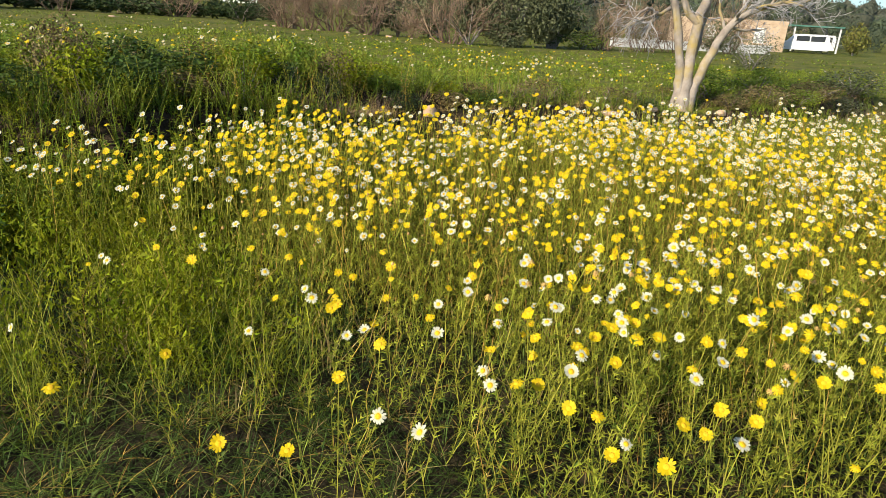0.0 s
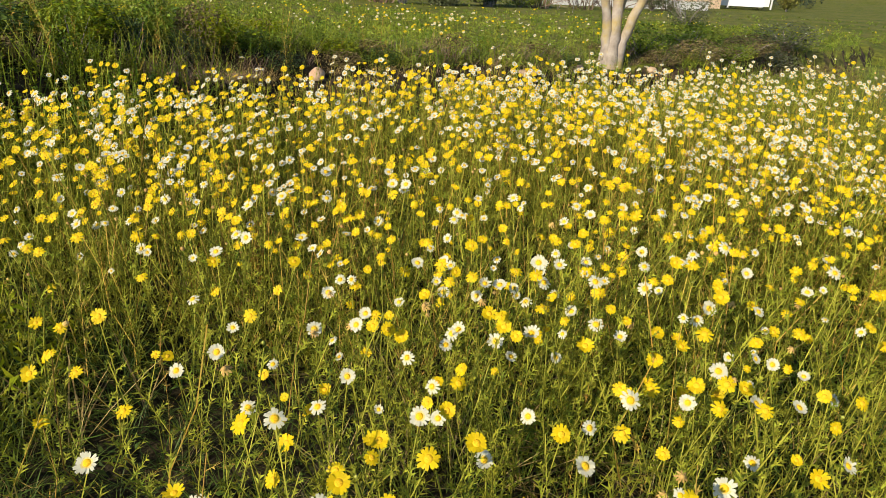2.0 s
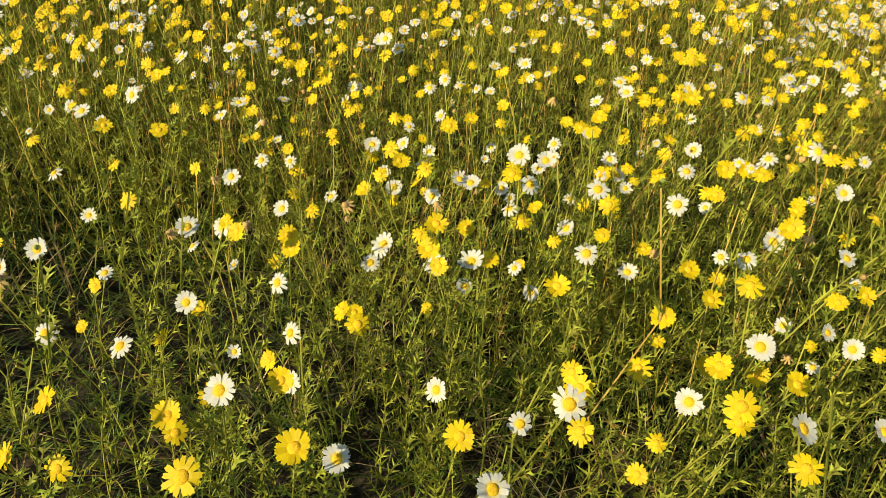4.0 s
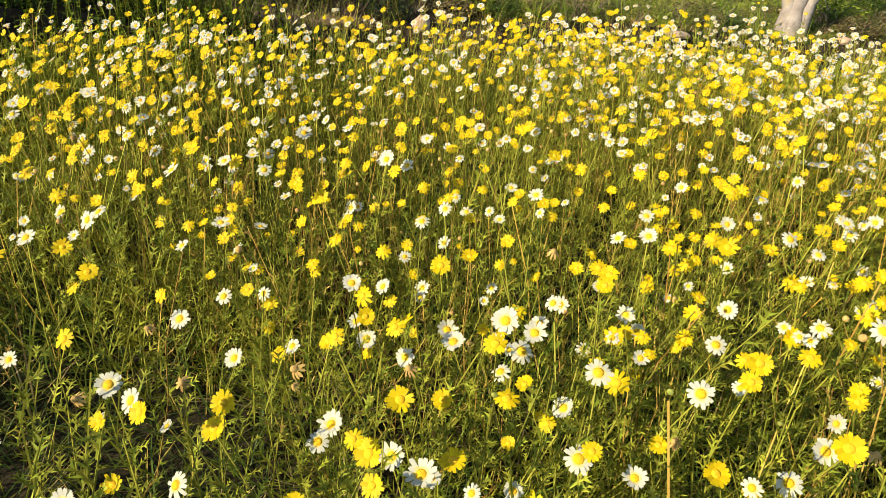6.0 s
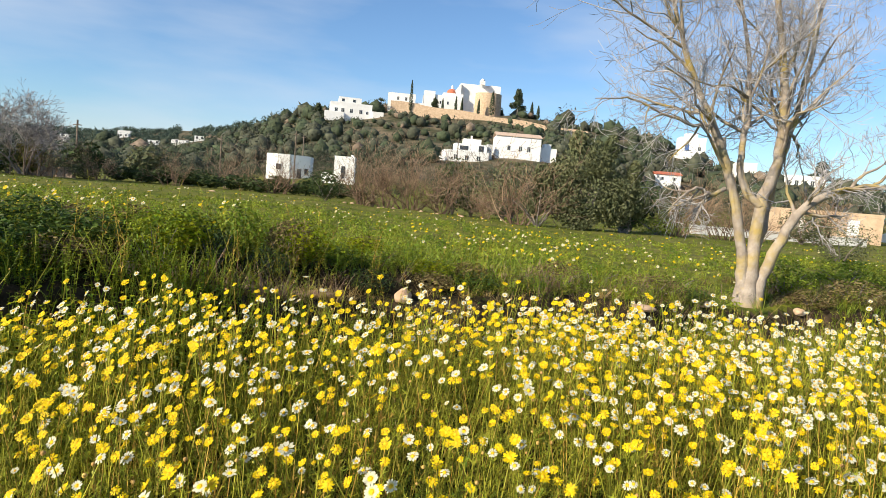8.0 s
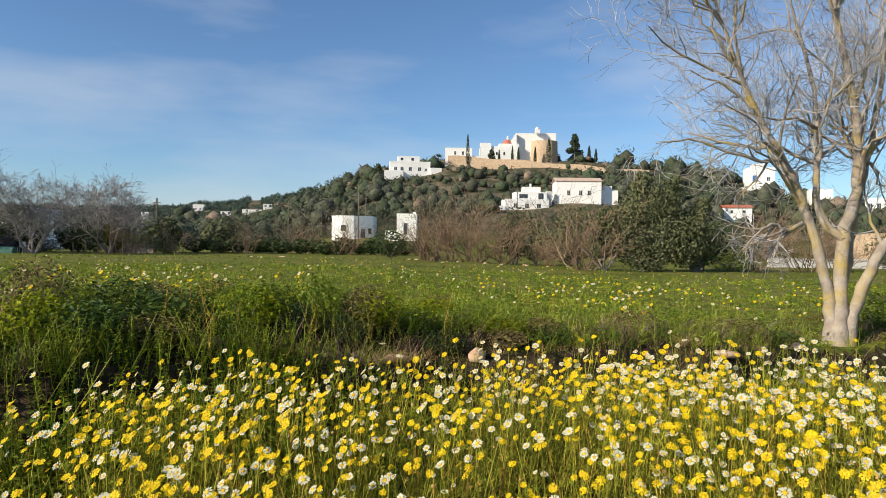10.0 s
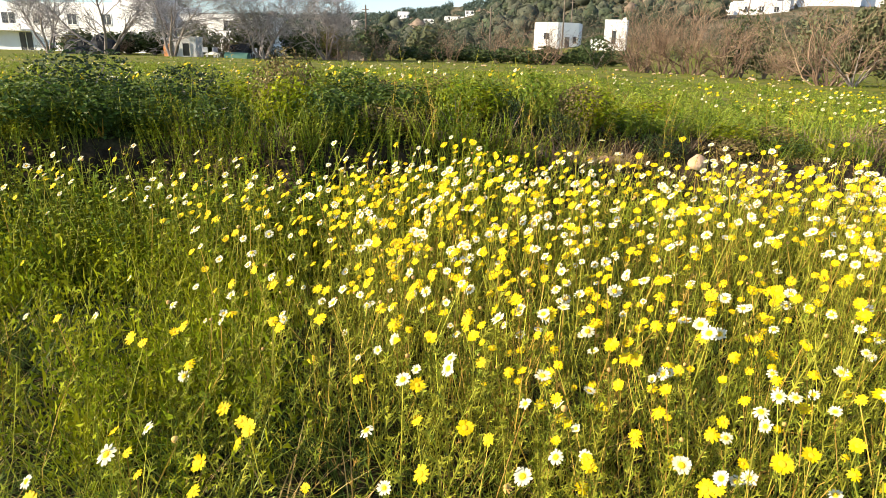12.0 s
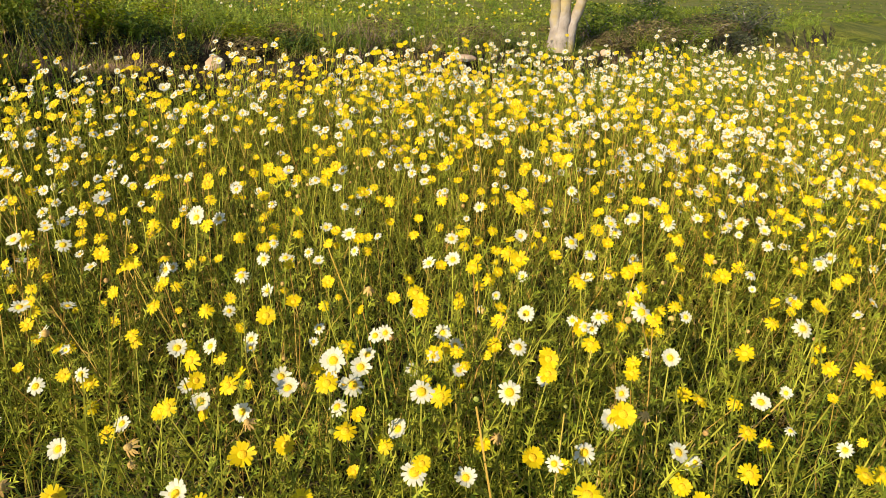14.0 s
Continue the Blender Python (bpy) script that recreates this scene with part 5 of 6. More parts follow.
    # dark-leaved bushes along the front paint in the shaded hollows; others are truly dark
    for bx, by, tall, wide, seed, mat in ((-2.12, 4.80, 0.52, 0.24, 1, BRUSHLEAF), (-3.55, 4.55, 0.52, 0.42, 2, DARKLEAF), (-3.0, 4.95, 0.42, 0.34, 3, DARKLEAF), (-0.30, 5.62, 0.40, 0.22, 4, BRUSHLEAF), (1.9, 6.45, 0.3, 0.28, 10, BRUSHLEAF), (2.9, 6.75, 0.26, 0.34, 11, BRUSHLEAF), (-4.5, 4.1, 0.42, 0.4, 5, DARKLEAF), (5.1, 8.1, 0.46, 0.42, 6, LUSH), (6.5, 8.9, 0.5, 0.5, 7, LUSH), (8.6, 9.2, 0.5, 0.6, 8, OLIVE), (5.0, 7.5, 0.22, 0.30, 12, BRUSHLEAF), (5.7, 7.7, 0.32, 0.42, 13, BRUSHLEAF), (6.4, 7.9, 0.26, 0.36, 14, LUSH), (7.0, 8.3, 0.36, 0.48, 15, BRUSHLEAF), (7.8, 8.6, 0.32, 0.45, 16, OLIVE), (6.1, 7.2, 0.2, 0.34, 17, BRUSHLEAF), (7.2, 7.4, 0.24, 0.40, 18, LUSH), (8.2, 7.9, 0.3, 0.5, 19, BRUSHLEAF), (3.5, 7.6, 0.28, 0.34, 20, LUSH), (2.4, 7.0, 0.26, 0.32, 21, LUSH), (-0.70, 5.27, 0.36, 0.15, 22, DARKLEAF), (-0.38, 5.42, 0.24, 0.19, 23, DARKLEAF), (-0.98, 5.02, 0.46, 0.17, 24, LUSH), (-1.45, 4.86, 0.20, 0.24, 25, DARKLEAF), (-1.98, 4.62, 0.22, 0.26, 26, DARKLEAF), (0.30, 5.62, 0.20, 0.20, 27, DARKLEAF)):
        leafy_bush(bx, by, tall, wide, 520 + seed, mat, "small twiggy brownish bush on the bank" if mat is BRUSHLEAF else "small green bush on the bank, some darkened as shade", 1800, 0.05, "small_bush", "bush", "bushes on the bank")


def rock(seed, px, py, pz, sx, sy, sz, label="pale pinkish limestone rock on the bank"):
    bm = bmesh.new()
    bmesh.ops.create_icosphere(bm, subdivisions=3, radius=1.0)
    off = Vector((seed * 3.7, seed * 1.9, 0))
    for w in bm.verts:
        k = 1 + 0.28 * noise.noise(w.co * 1.1 + off) + 0.10 * noise.noise(w.co * 3.1 + off)
        w.co = Vector((w.co.x * sx, w.co.y * sy, max(w.co.z, -0.6) * sz)) * k
    me = bpy.data.meshes.new("rock")
    bm.to_mesh(me), bm.free()
    me.materials.append(ROCK)
    me.polygons.foreach_set("use_smooth", np.ones(len(me.polygons), bool))
    ob = new("rock", me)
    ob.matrix_basis = pose(px, py, pz, 0, 0, seed * 47)
    return tagged(ob, label, "rock", "rocks on the bank")


def field():
    """Grass and flowers of the raised field behind the bank."""
    n = 3600
    r = 6.5 + 34 * rng.uniform(0, 1, n) ** 2.0
    a = rng.uniform(-0.95, 0.95, n)
    u, v = r * np.sin(a) * 1.15, r * np.cos(a) + 0.4
    keep = v > bank_line(np.clip(u, -14, 16)) + 0.6
    u, v, r = u[keep], v[keep], r[keep]
    M = placed(on_ground(u, v, 0.02), rng.uniform(0, 6.28, len(u)), rng.uniform(0.05, 0.10, len(u)) * (1 + r / 40), rng.normal(0, 0.15, (len(u), 2)))
    tagged(solid("field_grass", spread([grass_tuft(470 + k, 8, 0.09, 0.9, 0.8) for k in range(4)], rng.integers(0, 4, len(u)), M), GRASS), "short green grass of the raised field", "grass", kind="stuff")
    n = 6500
    r = 5.6 + 15 * rng.uniform(0, 1, n) ** 1.3
    a = rng.uniform(-0.9, 0.9, n)
    u, v = r * np.sin(a) * 1.1, r * np.cos(a) + 0.4
    keep = v > bank_line(np.clip(u, -14, 16)) + 0.2
    u, v = u[keep], v[keep]
    lush = [leaf_clump(480 + k, 26, 0.24, (1, 1, 0.6), 0.2, single=True) for k in range(4)]
    s = rng.uniform(0.05, 0.13, len(u)) * (0.6 + 0.8 * patchy(u, v, 0.5, 1))
    M = placed(on_ground(u, v, 0.02), rng.uniform(0, 6.28, len(u)), s)
    tagged(solid("field_weeds", spread(lush, rng.integers(0, 4, len(u)), M), LUSH), "low leafy weeds of the raised field", "weeds", kind="stuff")
    n = 1500
    r = 7.2 + 8.5 * rng.uniform(0, 1, n) ** 1.1
    a = rng.uniform(-0.9, 0.9, n)
    u, v = r * np.sin(a) * 1.1, r * np.cos(a) + 0.4
    u[:420] = rng.uniform(-6.5, 2.2, 420)
    v[:420] = face_line(u[:420]) + 0.30 + 1.9 * rng.uniform(0, 1, 420)
    keep = (v > bank_line(np.clip(u, -14, 16)) + 0.35) & (patchy(u, v, 0.35, 2) > 0.36)
    u, v = u[keep], v[keep]
    q = on_ground(u, v)
    hh = rng.uniform(0.16, 0.36, len(u))
    w = rng.uniform(0, 1, len(u)) < 0.5
    tops = q + np.stack([0 * hh, 0 * hh, hh], -1)
    nrm = np.stack([-0.35 + rng.normal(0, 0.3, len(u)), -0.45 + rng.normal(0, 0.3, len(u)), np.full(len(u), 0.8)], -1)
    M = faced(tops, nrm, rng.uniform(0, 6.28, len(u)), rng.uniform(0.013, 0.021, len(u)))
    pick = rng.integers(0, 4, len(u))
    tagged(solid("field_white_daisies", spread(FAR_RINGS, pick[w], M[w]), [WHITE, CREAM]), "white daisies scattered over the raised field", "flowers", kind="stuff")
    tagged(solid("field_yellow_daisies", spread(FAR_RINGS, pick[~w], M[~w]), [YELLOW, YELLOW]), "yellow daisies scattered over the raised field", "flowers", kind="stuff")
    tagged(solid("field_daisy_discs", spread([DOME], np.zeros(len(u), int), M), DISC), "yellow discs of the field daisies", "flowers", kind="stuff")
    tagged(solid("field_flower_stems", spread(FAR_STEMS, rng.integers(0, 5, len(u)), placed(q, 0 * hh, hh)), [STEM, FEATHER]), "green stems of the field daisies", "stems", kind="stuff")


flower_mass()
undergrowth()
bank()
field()
for k, (rx, ry, sx, sy, sz) in enumerate(((0.54, 5.56, 0.066, 0.058, 0.060), (-0.27, 5.25, 0.060, 0.050, 0.046), (-0.45, 5.14, 0.046, 0.044, 0.040), (-0.02, 5.33, 0.098, 0.061, 0.034), (-1.13, 4.98, 0.11, 0.06, 0.050), (-2.66, 4.42, 0.13, 0.08, 0.05), (2.47, 5.97, 0.098, 0.064, 0.035), (3.4, 6.72, 0.081, 0.058, 0.035), (4.78, 7.34, 0.08, 0.056, 0.043), (1.66, 5.77, 0.066, 0.054, 0.036), (-0.14, 5.28, 0.05, 0.04, 0.026))):
    rock(k + 1, rx, ry, float(height(rx, ry)) + 0.25 * sz, sx, sy, sz)
tagged(solid("fallen_branch", joined([tube([(-2.75, 4.62, 0.64), (-2.60, 4.64, 0.72), (-2.45, 4.66, 0.74), (-2.36, 4.67, 0.72)], [0.005, 0.005, 0.004, 0.002], 6), tube([(-2.58, 4.64, 0.72), (-2.56, 4.6, 0.78)], [0.004, 0.002], 4)]), TWIG), "bare pale fallen branch across the bank", "branch")

# ---- houses ----
def house(name, x, y, z, turn, w, d, tall, label, wall=LIME, roof="flat", windows=(), roof_mat=None, boxes=(), category="house"):
    """A house of w x d x tall whose front looks to -y before it is turned; windows: (x, z, width, height, kind)."""
    thing = empty(name, pose(x, y, z, 0, 0, turn), label, category)
    v, f, m = box(-w / 2, 0, -4.0, w / 2, d, tall)
    front = solid("wall", (v, f, m), wall, thing)
    if roof == "flat":
        t = 0.18
        solid("parapet", joined([box(-w / 2 - 0.03, -0.03, tall, w / 2 + 0.03, t, tall + 0.35), box(-w / 2 - 0.03, d - t, tall, w / 2 + 0.03, d + 0.03, tall + 0.35),
                                 box(-w / 2 - 0.03, t, tall, -w / 2 + t, d - t, tall + 0.35), box(w / 2 - t, t, tall, w / 2 + 0.03, d - t, tall + 0.35)]), wall, thing)
    else:
        rise, o = 0.16 * d, 0.35
        V = np.array([(-w / 2 - o, -o, tall), (w / 2 + o, -o, tall), (-w / 2 - o, d / 2, tall + rise), (w / 2 + o, d / 2, tall + rise), (-w / 2 - o, d + o, tall), (w / 2 + o, d + o, tall)])
        V = np.concatenate([V, V + (0, 0, 0.16)])
        F = np.array([(0, 2, 1), (1, 2, 3), (2, 4, 3), (3, 4, 5), (6, 7, 8), (7, 9, 8), (8, 9, 10), (9, 11, 10), (0, 1, 6), (1, 7, 6), (4, 10, 5), (5, 10, 11), (0, 6, 2), (2, 6, 8), (2, 8, 4), (4, 8, 10), (1, 3, 7), (3, 9, 7), (3, 5, 9), (5, 11, 9)])
        solid("roof", (V, F, 0), roof_mat or PINKTILE, thing)
    for bx0, by0, bz0, bx1, by1, bz1, mat in boxes:
        solid("wing", box(bx0, by0, bz0, bx1, by1, bz1), mat, thing)
    for wx, wz, ww, wh, what in windows:
        win = solid("door" if what == "door" else "window", joined([box(wx - ww / 2 - 0.09, -0.05, wz - 0.09, wx - ww / 2, 0.06, wz + wh + 0.09), box(wx + ww / 2, -0.05, wz - 0.09, wx + ww / 2 + 0.09, 0.06, wz + wh + 0.09),
                                    box(wx - ww / 2, -0.05, wz + wh, wx + ww / 2, 0.06, wz + wh + 0.09), box(wx - ww / 2, -0.09, wz - 0.09, wx + ww / 2, 0.06, wz)]), wall, thing)
        pane_mat = {"blue": BLUEPAINT, "shutter": SHUTTER}.get(what, GLASS)
        solid("pane", box(wx - ww / 2, -0.02, wz, wx + ww / 2, 0.03, wz + wh), pane_mat, win)
        if ww > 0.8 and what == "":
            solid("mullion", box(wx - 0.04, -0.04, wz, wx + 0.04, -0.022, wz + wh), SHUTTER, win)
    return thing


def round_house():
    """White house with one rounded end."""
    thing = empty("white_house", pose(-20.3, 140, 1.2, 0, 0, 0), "white cubic house with rounded corner and flat roof", "house")
    outline = [(-4.7 + 3.4 * (1 - math.cos(t)), 3.4 - 3.4 * math.sin(t)) for t in np.linspace(0, math.pi / 2, 9)] + [(0.6, 0.2), (4.6, 2.6), (4.6, 9.0), (-4.7, 9.0)]
    o = np.array(outline)
    n = len(o)
    V = np.concatenate([np.c_[o, np.full(n, -2.0)], np.c_[o, np.full(n, 5.7)], np.c_[o * 0.97 + (0, 0.15), np.full(n, 5.7)], np.c_[o * 0.97 + (0, 0.15), np.full(n, 5.3)]])
    F = []
    for i in range(n):
        j = (i + 1) % n
        for k in range(3):
            F += [(k * n + i, k * n + j, (k + 1) * n + j), (k * n + i, (k + 1) * n + j, (k + 1) * n + i)]
    F += [(3 * n, 3 * n + i, 3 * n + i + 1) for i in range(1, n - 1)]
    solid("wall", (V, np.array(F), 0), LIME, thing)
    for wx, wy, wz, ww, wh, turn in ((-1.6, 0.0, 2.4, 1.1, 1.2, 2), (2.5, 1.25, 0.8, 1.0, 2.1, 31), (3.9, 2.1, 1.8, 0.8, 1.2, 31)):
        win = solid("window", box(-ww / 2 - 0.08, -0.06, -0.08, ww / 2 + 0.08, 0.0, 0), LIMEGREY, thing, at=pose(wx, wy, wz, 0, 0, turn))
        solid("pane", box(-ww / 2, -0.045, 0, ww / 2, 0.02, wh), GLASS, win)


round_house()
house("white_house", -7.6, 130, 1.2, 0, 4.0, 6, 5.5, "small white cubic house with flat roof", windows=((-0.2, 1.6, 0.8, 2.3, ""),), boxes=((-4.4, 0.5, -3, -2.0, 6, 2.4, LIME), (1.1, 2.0, 5.5, 1.7, 2.6, 6.3, LIME)))
house("white_house", 47.4, 230, 13.0, -3, 16.2, 10, 10.9, "large white block house with pale tiled roof", roof="gable", windows=((-3.4, 5.9, 1.1, 1.7, ""), (0.8, 5.9, 1.1, 1.7, ""), (3.8, 5.9, 1.1, 1.7, ""), (-4.4, 0.2, 1.0, 1.3, "")),
      boxes=((8.1, 3, -3, 14.6, 9, 8.0, LIME), (10.0, 4, 8.0, 12.6, 8, 9.6, LIME)))
house("terraced_house", 28.5, 225, 13.0, 4, 15.5, 8, 3.6, "white stepped house with terraces on hillside", windows=((-4, 0.8, 1.3, 1.6, ""), (0, 0.8, 1.3, 1.6, ""), (4.2, 0.8, 1.3, 1.6, "")),
      boxes=((-3.8, 2, 3.6, 7.4, 8, 6.6, LIME), (-0.5, 4, 6.6, 5.6, 8, 8.6, LIME), (4.4, 1.9, 4.2, 6.2, 1.96, 6.2, GLASS), (-2.4, 1.9, 4.4, 0.6, 1.96, 5.8, GLASS), (1.9, 5, 8.6, 2.5, 5.6, 9.8, LIME), (-10.5, -1.0, -3, -7.8, 6, 1.4, LIME), (7.8, 3, -2, 9.6, 8, 7.2, LIMEGREY)))
house("hilltop_villa", -19.5, 350, 39.0, 8, 22, 10, 6.0, "white stepped villa on the hill's brow", windows=((-8, 1.2, 1.6, 2.0, ""), (-4.5, 1.2, 1.6, 2.0, ""), (0, 1.2, 1.6, 2.0, ""), (5, 1.2, 1.6, 2.0, ""), (8.5, 1.2, 1.2, 1.4, "")),
      boxes=((-6.5, 1.5, 6.0, 5.2, 9, 9.4, LIME), (-5.2, 1.4, 7.0, -3.8, 1.46, 8.4, GLASS), (0.6, 1.4, 7.0, 2.0, 1.46, 8.4, GLASS), (-14, -3, -4, -4, 0.0, 1.0, LIME), (11, -2, -4, 17, 4, 3.0, LIME)))
house("white_house", 7.0, 370, 48.5, 0, 15.5, 8, 7.2, "low white house beside hilltop cypress", windows=((-2.0, 3.6, 1.1, 1.9, ""), (2.5, 3.6, 1.1, 1.9, ""),), boxes=((7.7, 1, -3, 13, 7, 3.2, LIME),))


def ring_wall(cx, cy, r, z0, z1, sides=28, taper=0.94):
    a = np.arange(sides) * 2 * np.pi / sides
    V = np.concatenate([np.c_[cx + r * np.cos(a), cy + r * np.sin(a), np.full(sides, z0)], np.c_[cx + taper * r * np.cos(a), cy + taper * r * np.sin(a), np.full(sides, z1)], [(cx, cy, z1)]])
    F = []
    for i in range(sides):
        j = (i + 1) % sides
        F += [(i, j, sides + j), (i, sides + j, sides + i), (sides + i, sides + j, 2 * sides)]
    return V, np.array(F), 0


def chapel():
    thing = empty("hilltop_church", pose(0, 0, 0), "white fortified church with red dome and round stone bastion", "church")
    solid("nave", joined([box(42.5, 395, 47, 60, 410, 69.2), box(60.0, 396, 50, 67.3, 408, 69.6)]), LIME, thing)
    solid("wing", joined([box(20.5, 390, 44, 43.5, 404, 60.2), box(32, 390.5, 60.2, 44, 402, 62.0), box(20.5, 389, 52, 27, 396, 62.0)]), LIME, thing)
    V = np.array([(36.0, 391.5, 60.2), (42.6, 391.5, 60.2), (42.6, 391.5, 68.6), (36.0, 396, 60.2), (42.6, 396, 60.2), (42.6, 396, 68.6)])
    solid("buttress", (V, np.array([(0, 1, 2), (3, 5, 4), (0, 2, 3), (2, 5, 3)]), 0), LIME, thing)
    solid("bastion", ring_wall(60.0, 396.5, 8.7, 44, 64.2), TANSTONE, thing, "tan stone bastion", smooth=False)
    v, f, m = dome(3.4, 3.0, 20)
    d = solid("dome", (v + (37.4, 394, 62.0), f, m), REDTILE, thing, "red dome", smooth=True)
    solid("lantern", joined([ring_wall(37.4, 394, 0.7, 64.8, 66.4, 10), (dome(0.7, 0.8, 10, 66.4)[0] + (37.4, 394, 0), dome(0.7, 0.8, 10)[1], 0)]), LIME, d)
    solid("belfry", joined([box(53.8, 391.5, 69.0, 56.8, 394, 71.2), (dome(1.4, 1.5, 10, 71.2)[0] + (55.3, 392.7, 0), dome(1.4, 1.5, 10)[1], 0)]), LIME, thing)
    for wx, wz in ((24.5, 56.0), (30.5, 55.0), (35.0, 55.0), (39.5, 54.5)):
        win = solid("window", box(wx - 0.7, 389.86, wz - 0.1, wx + 0.7, 389.97, wz), LIMEGREY, thing)
        solid("pane", box(wx - 0.5, 389.9, wz, wx + 0.5, 389.98, wz + 1.7), GLASS, win)


chapel()


def retaining_wall():
    t = np.linspace(0, 1, 25)
    px, py = 1.0 + 108 * t, 366 - 20 * t ** 1.3
    top = 51.0 - 9.5 * t ** 1.2 + 0.4 * np.sin(t * 21)
    V = np.concatenate([np.c_[px, py, top - 12], np.c_[px, py + 0.4, top], np.c_[px, py + 1.3, top], np.c_[px, py + 1.3, top - 12]])
    F, n = [], 25
    for k in range(3):
        for i in range(n - 1):
            a = k * n + i
            F += [(a, a + 1, a + n + 1), (a, a + n + 1, a + n)]
    tagged(solid("retaining_wall", (V, np.array(F), 0), TANSTONE), "long tan stone terrace wall below the church", "wall", kind="structure")


retaining_wall()
house("blue_door_house", 146.5, 300, 27.5, -14, 12, 9, 10.5, "white house with blue arched window on hillside", windows=((-2.6, 4.2, 2.0, 3.0, "blue"), (3.2, 4.6, 1.4, 1.8, "")), boxes=((-8.5, -3, -4, 3.0, 0, 1.6, LIME), (-3, 3, 10.5, 2.5, 8, 13.0, LIME)))
house("red_roofed_house", 90.7, 200, 11.0, -12, 8.0, 6, 2.4, "small white house with red tiled roof", roof="gable", roof_mat=REDTILE, windows=((-1.8, 0.7, 0.8, 0.9, ""), (1.8, 0.7, 0.8, 0.9, "")))
house("long_white_house", 190, 280, 15.5, -30, 20, 10, 7.5, "long white house with row of windows", windows=tuple((-8 + 3.2 * k, 3.2, 1.5, 2.4, "") for k in range(6)))
house("white_house", 166, 285, 19, -20, 9, 8, 8.0, "plain white house among hillside trees")
house("stone_house", 43.0, 60, -0.4, -26, 10.5, 7, 2.75, "low tan stone house with white shutters", wall=TANSTONE, windows=((-1.9, 0.9, 1.0, 1.5, "shutter"), (2.8, 0.9, 1.0, 1.5, "shutter")))
tagged(solid("garden_wall", joined([box(22.5, 45.0, -0.6, 36, 45.35, 0.42), box(22.4, 44.95, 0.42, 36.1, 45.4, 0.52)]), LIMEGREY), "low pale rendered garden wall along the field", "wall", kind="structure")

# white house and garden at the side of the field
villa = house("large_white_house", -66.5, 62.5, -0.2, 6, 25.0, 10, 5.2, "large two-storey white house with arched loggia", windows=((-6.6, 3.2, 1.9, 1.2, ""), (-2.6, 3.2, 1.2, 1.1, ""), (2.0, 3.2, 1.2, 1.1, ""), (6.5, 3.2, 1.2, 1.1, ""), (-4.6, 0.2, 1.8, 2.0, ""), (3.4, 0.3, 1.2, 1.3, "")),
      boxes=((-12.6, -1.5, 2.35, -3.8, -0.02, 2.55, LIME), (-12.6, -1.5, 2.55, -3.8, -1.4, 3.15, LIME), (6.0, 2.0, 5.2, 10.5, 8.0, 6.6, LIME)))
# flat arch-shaped panels, coloured like the shaded inside of the open loggia
for ax in (-11.6, -9.9, -8.5):
    t = np.linspace(0, math.pi, 9)
    outline = np.array([(ax - 0.55, 2.6)] + [(ax - 0.55 * math.cos(q), 4.1 + 0.55 * math.sin(q)) for q in t] + [(ax + 0.55, 2.6)])
    n = len(outline)
    V = np.array([(a, b, c) for b in (-0.04, 0.05) for a, c in outline])
    F = [(0, k + 1, k) for k in range(1, n - 1)] + [q for k in range(n) for q in ((k, (k + 1) % n, n + k), ((k + 1) % n, n + (k + 1) % n, n + k))]
    solid("arch", (V, np.array(F), 0), SHADEDWALL, villa)
house("white_annexe", -47.5, 66, -0.2, 4, 9.0, 8, 4.2, "white two-storey annexe behind bare trees", windows=((-2.6, 2.8, 1.2, 1.1, ""), (1.6, 2.8, 1.2, 1.1, "")))
house("white_shed", -37.0, 56.5, -0.15, 18, 2.4, 3, 2.0, "small pale garden shed", wall=LIMEGREY, category="shed")
house("white_shed", -41.2, 52.6, -0.15, 20, 2.0, 2, 1.55, "small white garden hut with door", windows=((0.1, 0.2, 0.6, 1.1, ""),), category="shed")
tagged(solid("striped_cloth", box(-43.1, 52.0, -0.15, -42.1, 52.1, 1.05), ORANGE), "faded orange cloth screen in the garden", "cloth")


def netting(nx, ny, wide, tall, seed, label):
    bm = bmesh.new()
    bmesh.ops.create_icosphere(bm, subdivisions=3, radius=1.0)
    for w in bm.verts:
        k = 1 + 0.25 * noise.noise(w.co * 1.4 + Vector((seed, 0, 0)))
        w.co = Vector((w.co.x * wide, w.co.y * 0.8, max(w.co.z, 0.0) ** 0.6 * tall)) * k if w.co.z > 0 else Vector((w.co.x * wide, w.co.y * 0.8, 0)) * k
    me = bpy.data.meshes.new("tarpaulin_mound")
    bm.to_mesh(me), bm.free()
    me.materials.append(TARP)
    ob = new("tarpaulin_mound", me)
    ob.matrix_basis = pose(nx, ny, float(height(nx, ny)) - 0.03)
    return tagged(ob, label, "heap", "covered heaps")


netting(-48.6, 50.5, 1.6, 1.7, 1, "dark covered heap in the garden")
netting(-51.8, 51.0, 1.9, 1.5, 2, "dark covered heap in the garden")
netting(-36.0, 53.5, 1.3, 1.2, 3, "dark covered heap in the garden")
for k in range(3):
    tagged(solid("stone_pile", joined([box(-29.6 + 0.35 * k + j * 0.62, 57.2 + 0.5 * k, -0.3, -29.05 + 0.35 * k + j * 0.62, 57.9 + 0.5 * k, 0.10 + 0.34 * k + 0.08 * math.sin(j * 2.1 + k)) for j in range(7 - k)]), TANSTONE), "low heap of tan stone blocks", "stones", "stone blocks by the hedge")
tagged(solid("wooden_post", tube([(-0.19, 37.0, 0.2), (-0.19, 37.0, 0.95)], [0.11, 0.10], 8), POLEWOOD), "short dark wooden post at field edge", "post")
